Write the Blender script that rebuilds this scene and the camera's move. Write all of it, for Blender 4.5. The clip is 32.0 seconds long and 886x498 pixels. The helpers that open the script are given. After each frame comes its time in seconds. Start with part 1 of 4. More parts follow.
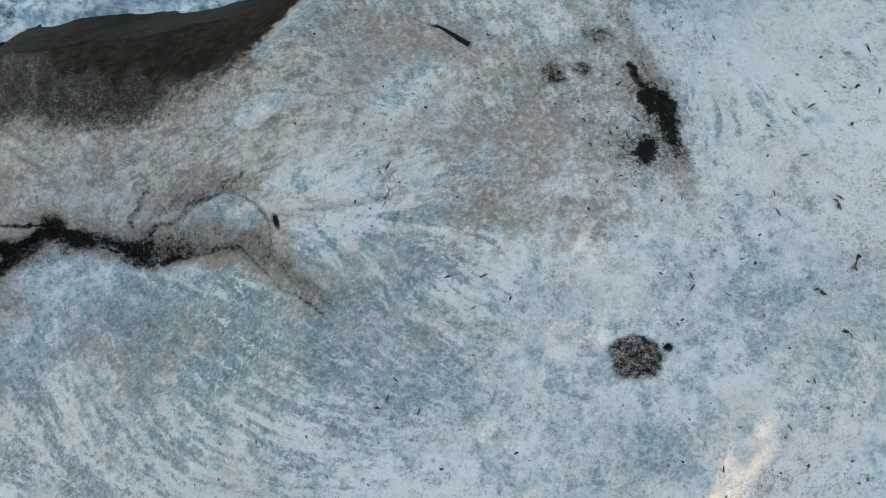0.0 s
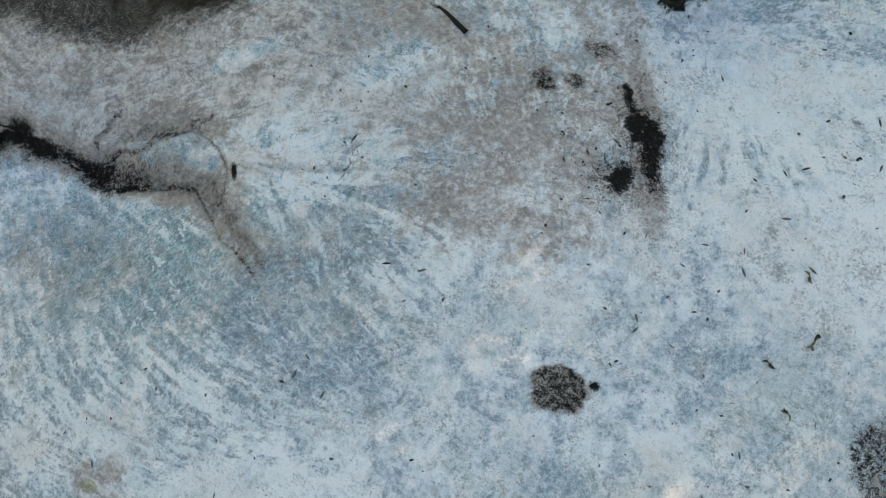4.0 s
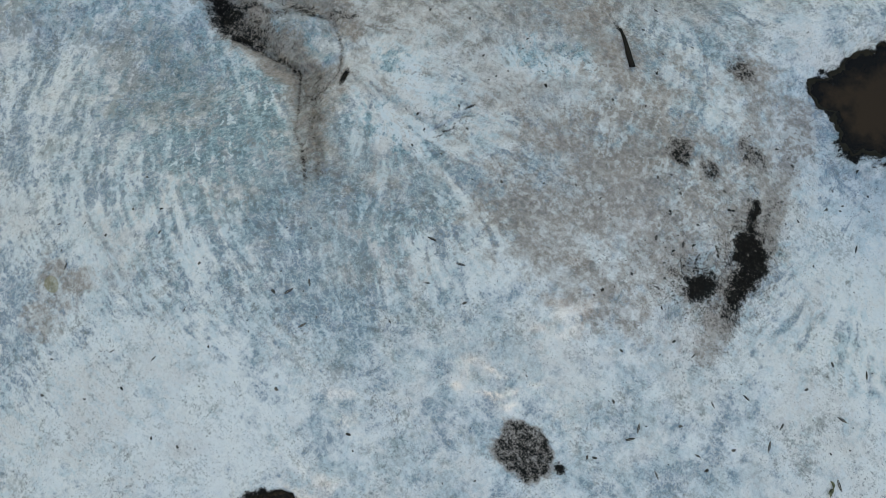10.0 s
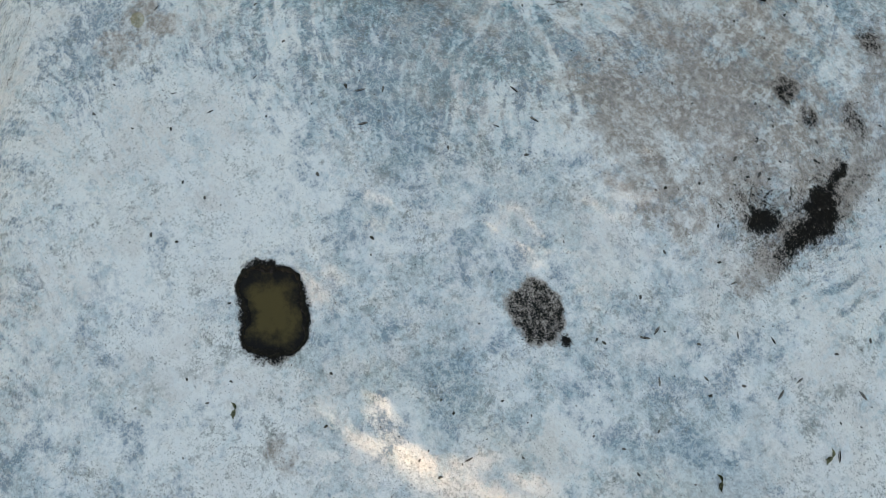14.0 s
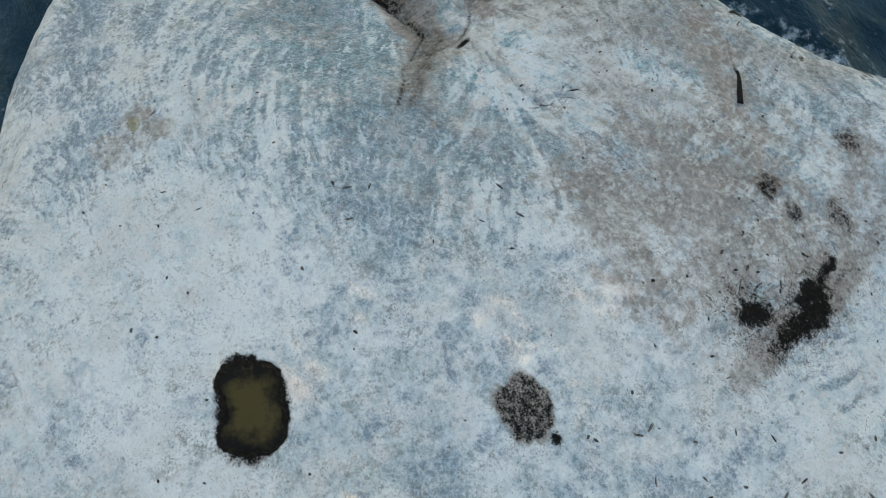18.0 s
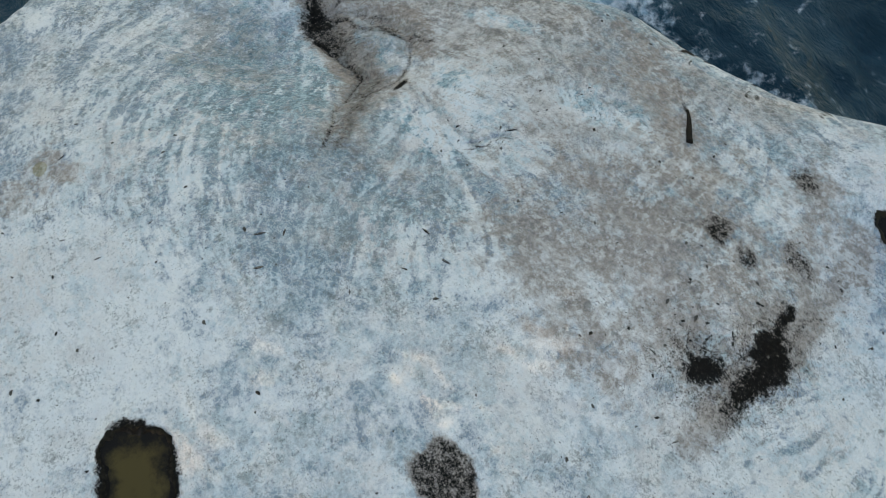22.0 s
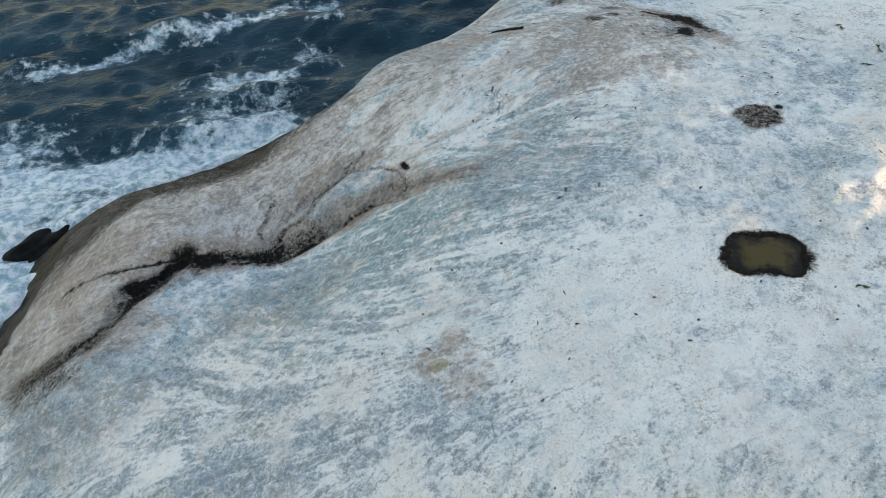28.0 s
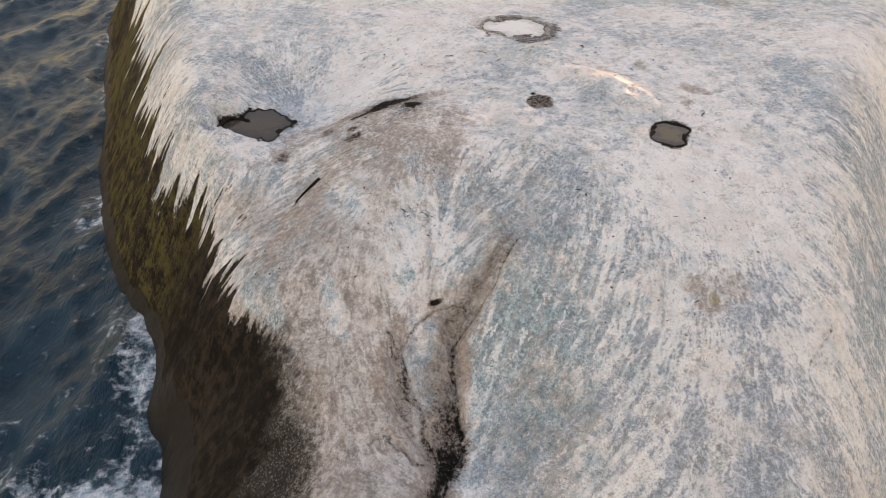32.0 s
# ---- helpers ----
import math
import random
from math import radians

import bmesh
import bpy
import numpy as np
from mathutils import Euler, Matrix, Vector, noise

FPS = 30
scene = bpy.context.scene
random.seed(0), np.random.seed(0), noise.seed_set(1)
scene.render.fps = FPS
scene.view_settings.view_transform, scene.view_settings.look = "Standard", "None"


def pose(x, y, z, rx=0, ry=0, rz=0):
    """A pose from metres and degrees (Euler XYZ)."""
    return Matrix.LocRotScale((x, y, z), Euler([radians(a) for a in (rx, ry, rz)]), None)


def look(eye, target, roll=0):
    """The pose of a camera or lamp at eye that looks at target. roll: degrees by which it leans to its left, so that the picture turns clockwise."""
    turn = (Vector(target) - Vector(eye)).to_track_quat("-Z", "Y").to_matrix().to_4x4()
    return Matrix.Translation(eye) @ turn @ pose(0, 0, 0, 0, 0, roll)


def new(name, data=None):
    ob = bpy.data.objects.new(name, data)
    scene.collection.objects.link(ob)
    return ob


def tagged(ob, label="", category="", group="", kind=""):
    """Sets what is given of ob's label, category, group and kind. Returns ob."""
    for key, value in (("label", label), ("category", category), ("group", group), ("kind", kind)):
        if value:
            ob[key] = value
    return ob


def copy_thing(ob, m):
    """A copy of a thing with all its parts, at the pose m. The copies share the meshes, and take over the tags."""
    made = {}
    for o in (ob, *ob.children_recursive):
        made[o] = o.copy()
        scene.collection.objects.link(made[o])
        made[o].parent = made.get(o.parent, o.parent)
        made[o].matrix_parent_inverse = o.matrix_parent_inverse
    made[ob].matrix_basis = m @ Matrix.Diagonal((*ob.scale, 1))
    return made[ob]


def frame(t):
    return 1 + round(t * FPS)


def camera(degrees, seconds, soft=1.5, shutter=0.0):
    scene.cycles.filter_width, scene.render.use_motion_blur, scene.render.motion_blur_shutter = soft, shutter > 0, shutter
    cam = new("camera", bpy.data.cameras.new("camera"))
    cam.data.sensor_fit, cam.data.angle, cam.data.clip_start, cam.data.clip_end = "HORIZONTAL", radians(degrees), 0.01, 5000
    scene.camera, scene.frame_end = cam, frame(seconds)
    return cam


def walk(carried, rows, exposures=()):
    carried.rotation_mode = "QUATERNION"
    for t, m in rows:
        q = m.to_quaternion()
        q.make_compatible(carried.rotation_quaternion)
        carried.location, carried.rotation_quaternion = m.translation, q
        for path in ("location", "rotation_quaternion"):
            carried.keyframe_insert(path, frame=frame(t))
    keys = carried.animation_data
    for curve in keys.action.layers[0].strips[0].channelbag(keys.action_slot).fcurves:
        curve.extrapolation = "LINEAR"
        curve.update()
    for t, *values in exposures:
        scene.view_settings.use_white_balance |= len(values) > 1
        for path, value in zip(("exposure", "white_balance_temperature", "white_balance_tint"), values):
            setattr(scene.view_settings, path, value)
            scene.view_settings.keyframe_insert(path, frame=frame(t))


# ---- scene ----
cam = camera(60.2, 32.0, 0.8)
METRES, EYE, TILT, LEAN, TURN = 40.0, 12.0, -82.7, -0.79, 0.0
ROWS = [
    (0.0, 0.0, 0.0, 0.0, 0.0, 0.0, -0.0),
    (0.5, 0.0035, 0.002, -0.0009, 0.13, 0.02, -1.02),
    (1.0, 0.0076, 0.0045, -0.001, 0.29, 0.05, -2.02),
    (1.5, 0.0133, 0.0066, 0.0008, 0.45, 0.01, -3.04),
    (2.0, 0.0207, 0.0097, 0.0028, 0.65, -0.01, -4.22),
    (2.5, 0.0281, 0.0129, 0.003, 0.88, -0.04, -5.67),
    (3.0, 0.0336, 0.0158, 0.0018, 1.16, -0.11, -7.46),
    (3.5, 0.034, 0.0162, 0.0007, 1.53, -0.08, -9.72),
    (5.5, 0.0327, 0.0185, -0.0029, 3.17, -0.33, -20.55),
    (6.0, 0.0315, 0.0181, -0.002, 3.53, -0.4, -22.76),
    (6.5, 0.0312, 0.0202, -0.0012, 3.89, -0.58, -24.75),
    (7.0, 0.0306, 0.0226, -0.0002, 4.26, -0.75, -26.77),
    (7.5, 0.031, 0.0252, 0.0016, 4.62, -0.9, -28.79),
    (8.0, 0.0315, 0.0288, 0.003, 5.05, -1.17, -30.84),
    (8.5, 0.0331, 0.0313, 0.004, 5.46, -1.39, -33.02),
    (9.0, 0.0343, 0.0347, 0.0037, 6.15, -1.89, -35.91),
    (9.5, 0.0352, 0.0362, 0.0017, 6.83, -2.29, -39.19),
    (10.0, 0.0371, 0.0389, -0.0014, 7.62, -2.76, -42.45),
    (10.5, 0.0404, 0.0403, -0.0062, 8.49, -3.41, -45.67),
    (11.0, 0.0441, 0.0417, -0.0138, 9.31, -3.94, -48.92),
    (11.5, 0.0476, 0.0432, -0.0226, 10.31, -4.75, -52.18),
    (12.0, 0.0519, 0.0443, -0.032, 11.46, -5.66, -55.44),
    (12.5, 0.0588, 0.0462, -0.0407, 12.41, -6.24, -58.2),
    (13.0, 0.0677, 0.0475, -0.045, 13.24, -6.68, -59.82),
    (13.5, 0.0765, 0.0484, -0.047, 13.9, -6.95, -61.2),
    (15.5, 0.0904, 0.0477, -0.0492, 14.07, -3.15, -60.99),
    (16.0, 0.0913, 0.0504, -0.0483, 14.36, -1.4, -60.98),
    (16.5, 0.0924, 0.0515, -0.0468, 14.47, 0.39, -60.96),
    (17.0, 0.0939, 0.0532, -0.0462, 14.38, 1.9, -60.96),
    (17.5, 0.0956, 0.0535, -0.0466, 14.44, 2.44, -60.95),
    (18.0, 0.0951, 0.0544, -0.048, 14.5, 2.46, -60.96),
    (18.5, 0.0951, 0.0559, -0.0491, 14.53, 2.51, -60.98),
    (19.0, 0.0959, 0.0586, -0.0485, 14.56, 2.67, -61.01),
    (19.5, 0.0963, 0.0609, -0.0457, 14.55, 2.93, -61.02),
    (20.0, 0.0974, 0.0645, -0.0418, 14.52, 3.66, -61.04),
    (20.5, 0.0981, 0.0685, -0.0382, 14.56, 4.47, -61.01),
    (21.0, 0.0983, 0.0729, -0.034, 14.66, 5.12, -61.01),
    (21.5, 0.1007, 0.0776, -0.0301, 14.63, 5.95, -61.01),
    (22.0, 0.103, 0.0817, -0.0254, 14.41, 6.94, -60.58),
    (22.5, 0.1039, 0.0837, -0.0212, 13.61, 8.36, -59.1),
    (23.0, 0.0968, 0.0837, -0.0286, 12.73, 9.9, -57.63),
    (23.5, 0.0809, 0.0827, -0.0503, 12.08, 11.28, -55.81),
    (24.0, 0.0589, 0.0822, -0.0823, 11.01, 12.85, -52.48),
    (24.5, 0.0374, 0.0801, -0.1155, 9.65, 14.53, -47.85),
    (25.0, 0.0163, 0.0763, -0.1468, 8.08, 16.3, -41.7),
    (25.5, -0.005, 0.0726, -0.176, 6.51, 17.95, -34.08),
    (27.5, -0.0991, 0.0624, -0.2587, 0.41, 32.01, 6.6),
    (28.0, -0.1346, 0.0613, -0.2628, -0.67, 36.11, 14.57),
    (28.5, -0.1797, 0.0618, -0.2587, -1.59, 40.2, 22.01),
    (29.0, -0.2293, 0.0632, -0.2432, -2.86, 43.91, 30.46),
    (29.5, -0.2791, 0.0654, -0.2189, -4.52, 44.73, 39.43),
    (30.0, -0.3215, 0.0687, -0.1868, -6.56, 43.47, 48.62),
    (30.5, -0.3574, 0.0726, -0.1462, -9.71, 41.17, 57.99),
    (31.0, -0.3848, 0.0757, -0.0949, -15.16, 36.45, 67.39),
    (31.5, -0.4024, 0.081, -0.0355, -27.98, 24.37, 76.33),
    (32.0, -0.4055, 0.088, 0.0278, -69.15, -16.02, 82.7),
]
EXPOSURES = [(0.0, 2.22, 7000, 20), (25.0, 2.26, 7150, 20), (28.0, 2.40, 7200, 22), (30.0, 2.45, 7800, 27), (31.0, 2.4, 8100, 29), (31.6, 2.4, 8400, 31), (32.0, 2.45, 9000, 40)]
walk(cam, [(t, pose(0, 0, EYE, TILT, LEAN, TURN) @ pose(METRES * x, METRES * y, METRES * z, 90 + pitch, roll, yaw)) for t, x, y, z, yaw, pitch, roll in ROWS],
     EXPOSURES)

# ---- sky and sun: a low sun in the south-east, kept off most of the rock by an added, unseen headland ----
SUN_WAY = Vector((0.80, -0.60, 0.0)).normalized()
SUN_EL = radians(4.0)
sky_world = bpy.data.worlds.new("evening_sky")
scene.world = sky_world
sky_world.use_nodes = True
sky = sky_world.node_tree.nodes.new("ShaderNodeTexSky")
sky.sky_type, sky.sun_disc = "NISHITA", False
sky.sun_elevation = SUN_EL
sky.air_density, sky.dust_density, sky.ozone_density = 1.0, 0.2, 1.0
sky.sun_rotation = math.atan2(SUN_WAY.x, SUN_WAY.y)
background = sky_world.node_tree.nodes["Background"]
background.inputs["Strength"].default_value = 0.15
sky_world.node_tree.links.new(sky.outputs[0], background.inputs[0])
sun_lamp = bpy.data.lights.new("sun", "SUN")
sun_lamp.energy, sun_lamp.angle, sun_lamp.color = 5.0, radians(0.5), (1.0, 0.74, 0.42)
sun_dir = Vector((SUN_WAY.x * math.cos(SUN_EL), SUN_WAY.y * math.cos(SUN_EL), math.sin(SUN_EL)))
new("sun", sun_lamp).matrix_world = look(sun_dir * 100, (0, 0, 0))


# ---- smooth noise on the plane ----
LATTICE = np.random.RandomState(7).rand(256, 256)


def grain(x, y, size, shift=0):
    """Value noise, 0 to 1, with cells of that size."""
    x, y = np.asarray(x) / size + 37.7 * shift, np.asarray(y) / size + 91.3 * shift
    i, j = np.floor(x).astype(int), np.floor(y).astype(int)
    u, v = x - i, y - j
    u, v = u * u * (3 - 2 * u), v * v * (3 - 2 * v)
    i0, j0, i1, j1 = i & 255, j & 255, (i + 1) & 255, (j + 1) & 255
    return (LATTICE[i0, j0] * (1 - u) + LATTICE[i1, j0] * u) * (1 - v) + (LATTICE[i0, j1] * (1 - u) + LATTICE[i1, j1] * u) * v


def rough(x, y, size, octaves=4, shift=0):
    total, weight = 0.0, 0.0
    for k in range(octaves):
        total = total + grain(x * 0.8 - y * 0.6 * (k % 2), y, size / 2 ** k, shift + k) / 1.8 ** k
        weight += 1 / 1.8 ** k
    return total / weight


def ramp(v, a, b):
    v = np.clip((v - a) / (b - a), 0, 1)
    return v * v * (3 - 2 * v)


def along(x, y, line):
    """Distance to a polyline and the share of its length at the nearest place."""
    best, where = np.full(np.shape(x), 1e9), np.zeros(np.shape(x))
    count = len(line) - 1
    for k, ((ax, ay), (bx, by)) in enumerate(zip(line, line[1:])):
        dx, dy = bx - ax, by - ay
        s = np.clip(((x - ax) * dx + (y - ay) * dy) / (dx * dx + dy * dy), 0, 1)
        d = np.hypot(x - ax - s * dx, y - ay - s * dy)
        near = d < best
        best, where = np.where(near, d, best), np.where(near, (k + s) / count, where)
    return best, where


def spot(x, y, cx, cy, rx, ry, turn=0.0, ragged=0.25, size=0.45):
    """1 in the middle of a ragged oval, 0.5 on its rim, falling on outside."""
    c, s = math.cos(radians(turn)), math.sin(radians(turn))
    x, y = np.asarray(x, float), np.asarray(y, float)
    u, v = (x - cx) * c + (y - cy) * s, -(x - cx) * s + (y - cy) * c
    r = np.hypot(u / rx, v / ry)
    near = r < 2 + ragged
    r[near] += ragged * 2 * (rough(x[near], y[near], size, 4, int(abs(cx * 10)) % 17) - 0.5)
    return np.where(near, np.clip(1 - 0.5 * r, 0, 1), 0.0)


# ---- the shape of the rock ----
SEA = -7.0
SWELLS = [  # middle, radius, height of the broad swells and hollows
    (-3.6, 2.2, 1.6, -0.60), (-6.5, 1.2, 1.8, -0.91), (-5.5, -2.0, 2.6, 0.13), (-9.0, 2.2, 1.8, 0.36),
    (-6.5, 4.8, 2.0, -0.49), (-1.2, 4.2, 1.8, 0.40), (2.6, 5.2, 1.8, 0.28), (0.5, 6.6, 1.8, -0.73),
    (5.0, 7.0, 2.0, -1.36), (0.5, 0.0, 3.0, 0.57), (-2.5, -3.0, 2.5, 0.13), (-0.9, 2.2, 1.2, -0.51),
    (-2.5, 6.0, 1.5, -0.36), (-2.3, 1.0, 0.9, 0.25), (-8.0, 6.5, 2.0, 1.10), (4.0, 1.0, 2.5, -0.13), (10.5, 12.0, 3.2, -0.90),
    (0.1, 8.1, 1.1, -0.40), (-2.7, 7.0, 0.9, 0.35), (-7.4, 6.1, 1.2, -1.1)]
FLANKS = [(154.8, 14.05, 0.76), (222.0, 11.10, 1.98), (241.6, 10.52, 1.49)]  # facing, distance at the water, steepness
POOLS = [  # name, depth, lobes: middle, half sizes, turn; raggedness
    ("near", 0.10, [(1.62, -3.40, 0.54, 0.37, -21), (1.20, -3.45, 0.20, 0.20, 0), (1.38, -3.10, 0.20, 0.20, 0), (1.84, -3.68, 0.20, 0.20, 0), (2.02, -3.36, 0.22, 0.22, 0)], 0.32),
    ("corner", 0.12, [(3.38, 7.52, 0.34, 0.26, 0), (4.00, 7.75, 0.55, 0.50, 0), (3.75, 8.10, 0.40, 0.40, 0), (4.55, 8.15, 0.40, 0.35, 0), (4.62, 7.78, 0.42, 0.30, 35), (3.92, 8.30, 0.42, 0.45, 0), (3.95, 8.80, 0.45, 0.40, 0)], 1.0),
    ("far", 0.05, [(9.60, 0.25, 0.86, 1.10, -10)], 0.5),
    ("ochre", 0.05, [(15.25, -4.15, 0.40, 0.72, 0)], 0.35)]
GULLY = [(-9.17, 2.07), (-8.42, 2.42), (-7.82, 2.30), (-7.11, 2.24), (-6.11, 2.05), (-5.05, 1.95), (-3.59, 1.91),
         (-3.03, 1.41), (-2.39, 0.95), (-1.73, 0.58), (-1.42, 0.28)]
ARCH = [(-6.24, 2.41), (-5.46, 2.90), (-4.80, 3.14), (-4.15, 3.20), (-3.50, 2.80), (-3.14, 2.37), (-3.20, 1.75)]
BAND = [(-8.17, 2.49), (-8.80, 2.00), (-9.30, 1.60), (-9.65, 1.20), (-10.05, 0.85), (-10.80, 0.70), (-11.8, 0.75)]
BAND_HIGH = [(-8.08, 2.62), (-9.18, 2.62), (-10.04, 2.85), (-11.10, 3.10)]
SPUR = [(-6.37, 2.53), (-5.83, 3.32), (-6.08, 3.50)]
STREAK = [(3.62, 5.10), (3.75, 4.75), (4.05, 4.30), (4.20, 3.80), (4.28, 3.40)]
STREAK_TAIL = [(3.35, 6.90), (3.72, 5.86), (4.09, 3.91), (4.22, 3.26), (4.41, 2.64)]
FORK = [(2.30, 7.10), (2.45, 6.75), (2.85, 6.00), (2.85, 5.50)]
SLAB = [(-6.3, 2.20), (-5.2, 2.05), (-4.4, 2.12), (-3.5, 2.10)]
SEAM = [(-3.75, 3.50), (-4.73, 3.00), (-5.59, 2.55), (-6.30, 2.30)]
LIP_CRACK = [(-3.71, -5.66), (-4.16, -5.76), (-5.04, -5.08), (-5.92, -4.80)]
ROLL = [(-6.40, 2.60), (-5.85, 2.98), (-5.33, 3.28), (-4.81, 3.48), (-4.29, 3.50), (-3.72, 3.34), (-3.28, 3.02)]
LIP = [(-7.07, 2.05), (-6.30, 1.95), (-5.98, 1.73), (-5.12, 1.79), (-4.47, 1.94), (-3.80, 1.94), (-3.34, 1.55), (-2.90, 1.15), (-2.52, 0.99), (-2.16, 0.73), (-1.88, 0.54)]
# strip beside the gully's lower end, its shade and stain both painted in
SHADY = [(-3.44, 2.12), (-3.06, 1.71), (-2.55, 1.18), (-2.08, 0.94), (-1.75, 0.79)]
CHIP_CRACK = [(-1.00, 2.55), (-0.85, 3.05), (-0.70, 3.35)]


def softplus(v):
    return np.log1p(np.exp(np.clip(v, -30, 30)))


def coast(x):
    """How far north the water's edge lies."""
    return 9.378 + 0.108 * x + 0.603 * softplus(x + 3.532) - 0.636 * softplus((x - 3.917) / 2) \
        - 0.40 * np.exp(-((x - 0.4) / 1.5) ** 2) + 0.38 * np.exp(-((x + 2.7) / 0.9) ** 2) - 0.10 * np.exp(-((x + 7.4) / 1.6) ** 2)


def broad(x, y):
    px, py = np.clip(x, -14, 14), np.clip(y, -10, 12)
    top = -1.409 + 0.1826 * px - 0.0356 * py - 0.01225 * px * px + 0.00373 * px * py + 0.00553 * py * py
    for cx, cy, r, h in SWELLS:
        top = top + h * np.exp(-((px - cx) ** 2 + (py - cy) ** 2) / (2 * r * r))
    faces = [top, SEA + (1.222 + 0.236 * np.tanh((x + 4) / 3)) * (coast(x) - y)]
    for facing, far, steep in FLANKS:
        faces.append(SEA + steep * (far - x * math.cos(radians(facing)) - y * math.sin(radians(facing))))
    faces = np.array(faces)
    low = faces.min(0)
    return low - 0.55 * np.log(np.exp(-(faces - low) / 0.55).sum(0))


def basin(x, y, pool):
    return np.maximum.reduce([spot(x, y, *lobe, pool[3], 0.34) for lobe in pool[2]])


def pool_level(pool):
    cx, cy = pool[2][0][:2]
    return float(broad(np.array([cx]), np.array([cy]))[0]) - 0.01


LEVELS = {p[0]: pool_level(p) for p in POOLS}


def height(x, y):
    x, y = np.asarray(x, float), np.asarray(y, float)
    z = broad(x, y)
    cliff = ramp(z, -2.4, -4.6)
    # lit crest across the top, and worn unevenness at three scales
    d, s = along(x, y, [(3.6, -2.7), (5.0, -1.6), (6.9, -0.2)])
    z = z + 0.26 * np.exp(-(d / 0.75) ** 2) * (0.55 + 0.9 * rough(x, y, 0.8, 2, 13))
    z = z + 0.16 * (rough(x, y, 1.7, 2, 3) - 0.5) + 0.055 * (rough(x, y, 0.42, 3, 5) - 0.5) * (1 + cliff)
    z = z + 0.5 * cliff * (rough(x, y, 1.5, 3, 9) - 0.5)
    for line, wide, deep in ((GULLY, 0.30, 0.13), (ARCH, 0.10, 0.06), (BAND, 0.20, 0.12), (BAND_HIGH, 0.07, 0.05), (SPUR, 0.06, 0.05),
                             (LIP_CRACK, 0.03, 0.03), (CHIP_CRACK, 0.03, 0.03)):
        wander = 0.22 * (rough(x, y, 0.35, 3, 11) - 0.5)
        d, s = along(x + wander, y - wander, line)
        z = z - deep * (1 - 0.85 * ramp(s, 0.55, 1.0)) * np.exp(-(d / wide) ** 2) * (0.5 + rough(x, y, 0.3, 2, 4))
    # rounded roll along the arch, the broken lip of the slab under it
    wander = 0.18 * (rough(x, y, 0.5, 3, 51) - 0.5)
    d, s = along(x + wander, y - wander, ROLL)
    z = z + 0.11 * np.exp(-(d / 0.20) ** 2) * np.sin(np.pi * np.clip(s, 0.05, 0.95))
    d, s = along(x + 1.4 * wander, y - wander, LIP)
    z = z - 0.07 * np.exp(-(d / 0.05) ** 2) * (0.4 + rough(x, y, 0.3, 2, 53))
    # raised slab inside the arch
    z = z + 0.06 * ramp(spot(x, y, -4.35, 2.55, 0.95, 0.50, 8, 0.4, 0.4), 0.40, 0.58)
    for pool in POOLS:
        m = basin(x, y, pool)
        z = z + (LEVELS[pool[0]] + 0.012 - z) * ramp(m, 0.05, 0.48) - (pool[1] + 0.012) * ramp(m, 0.46, 0.70)
    return z


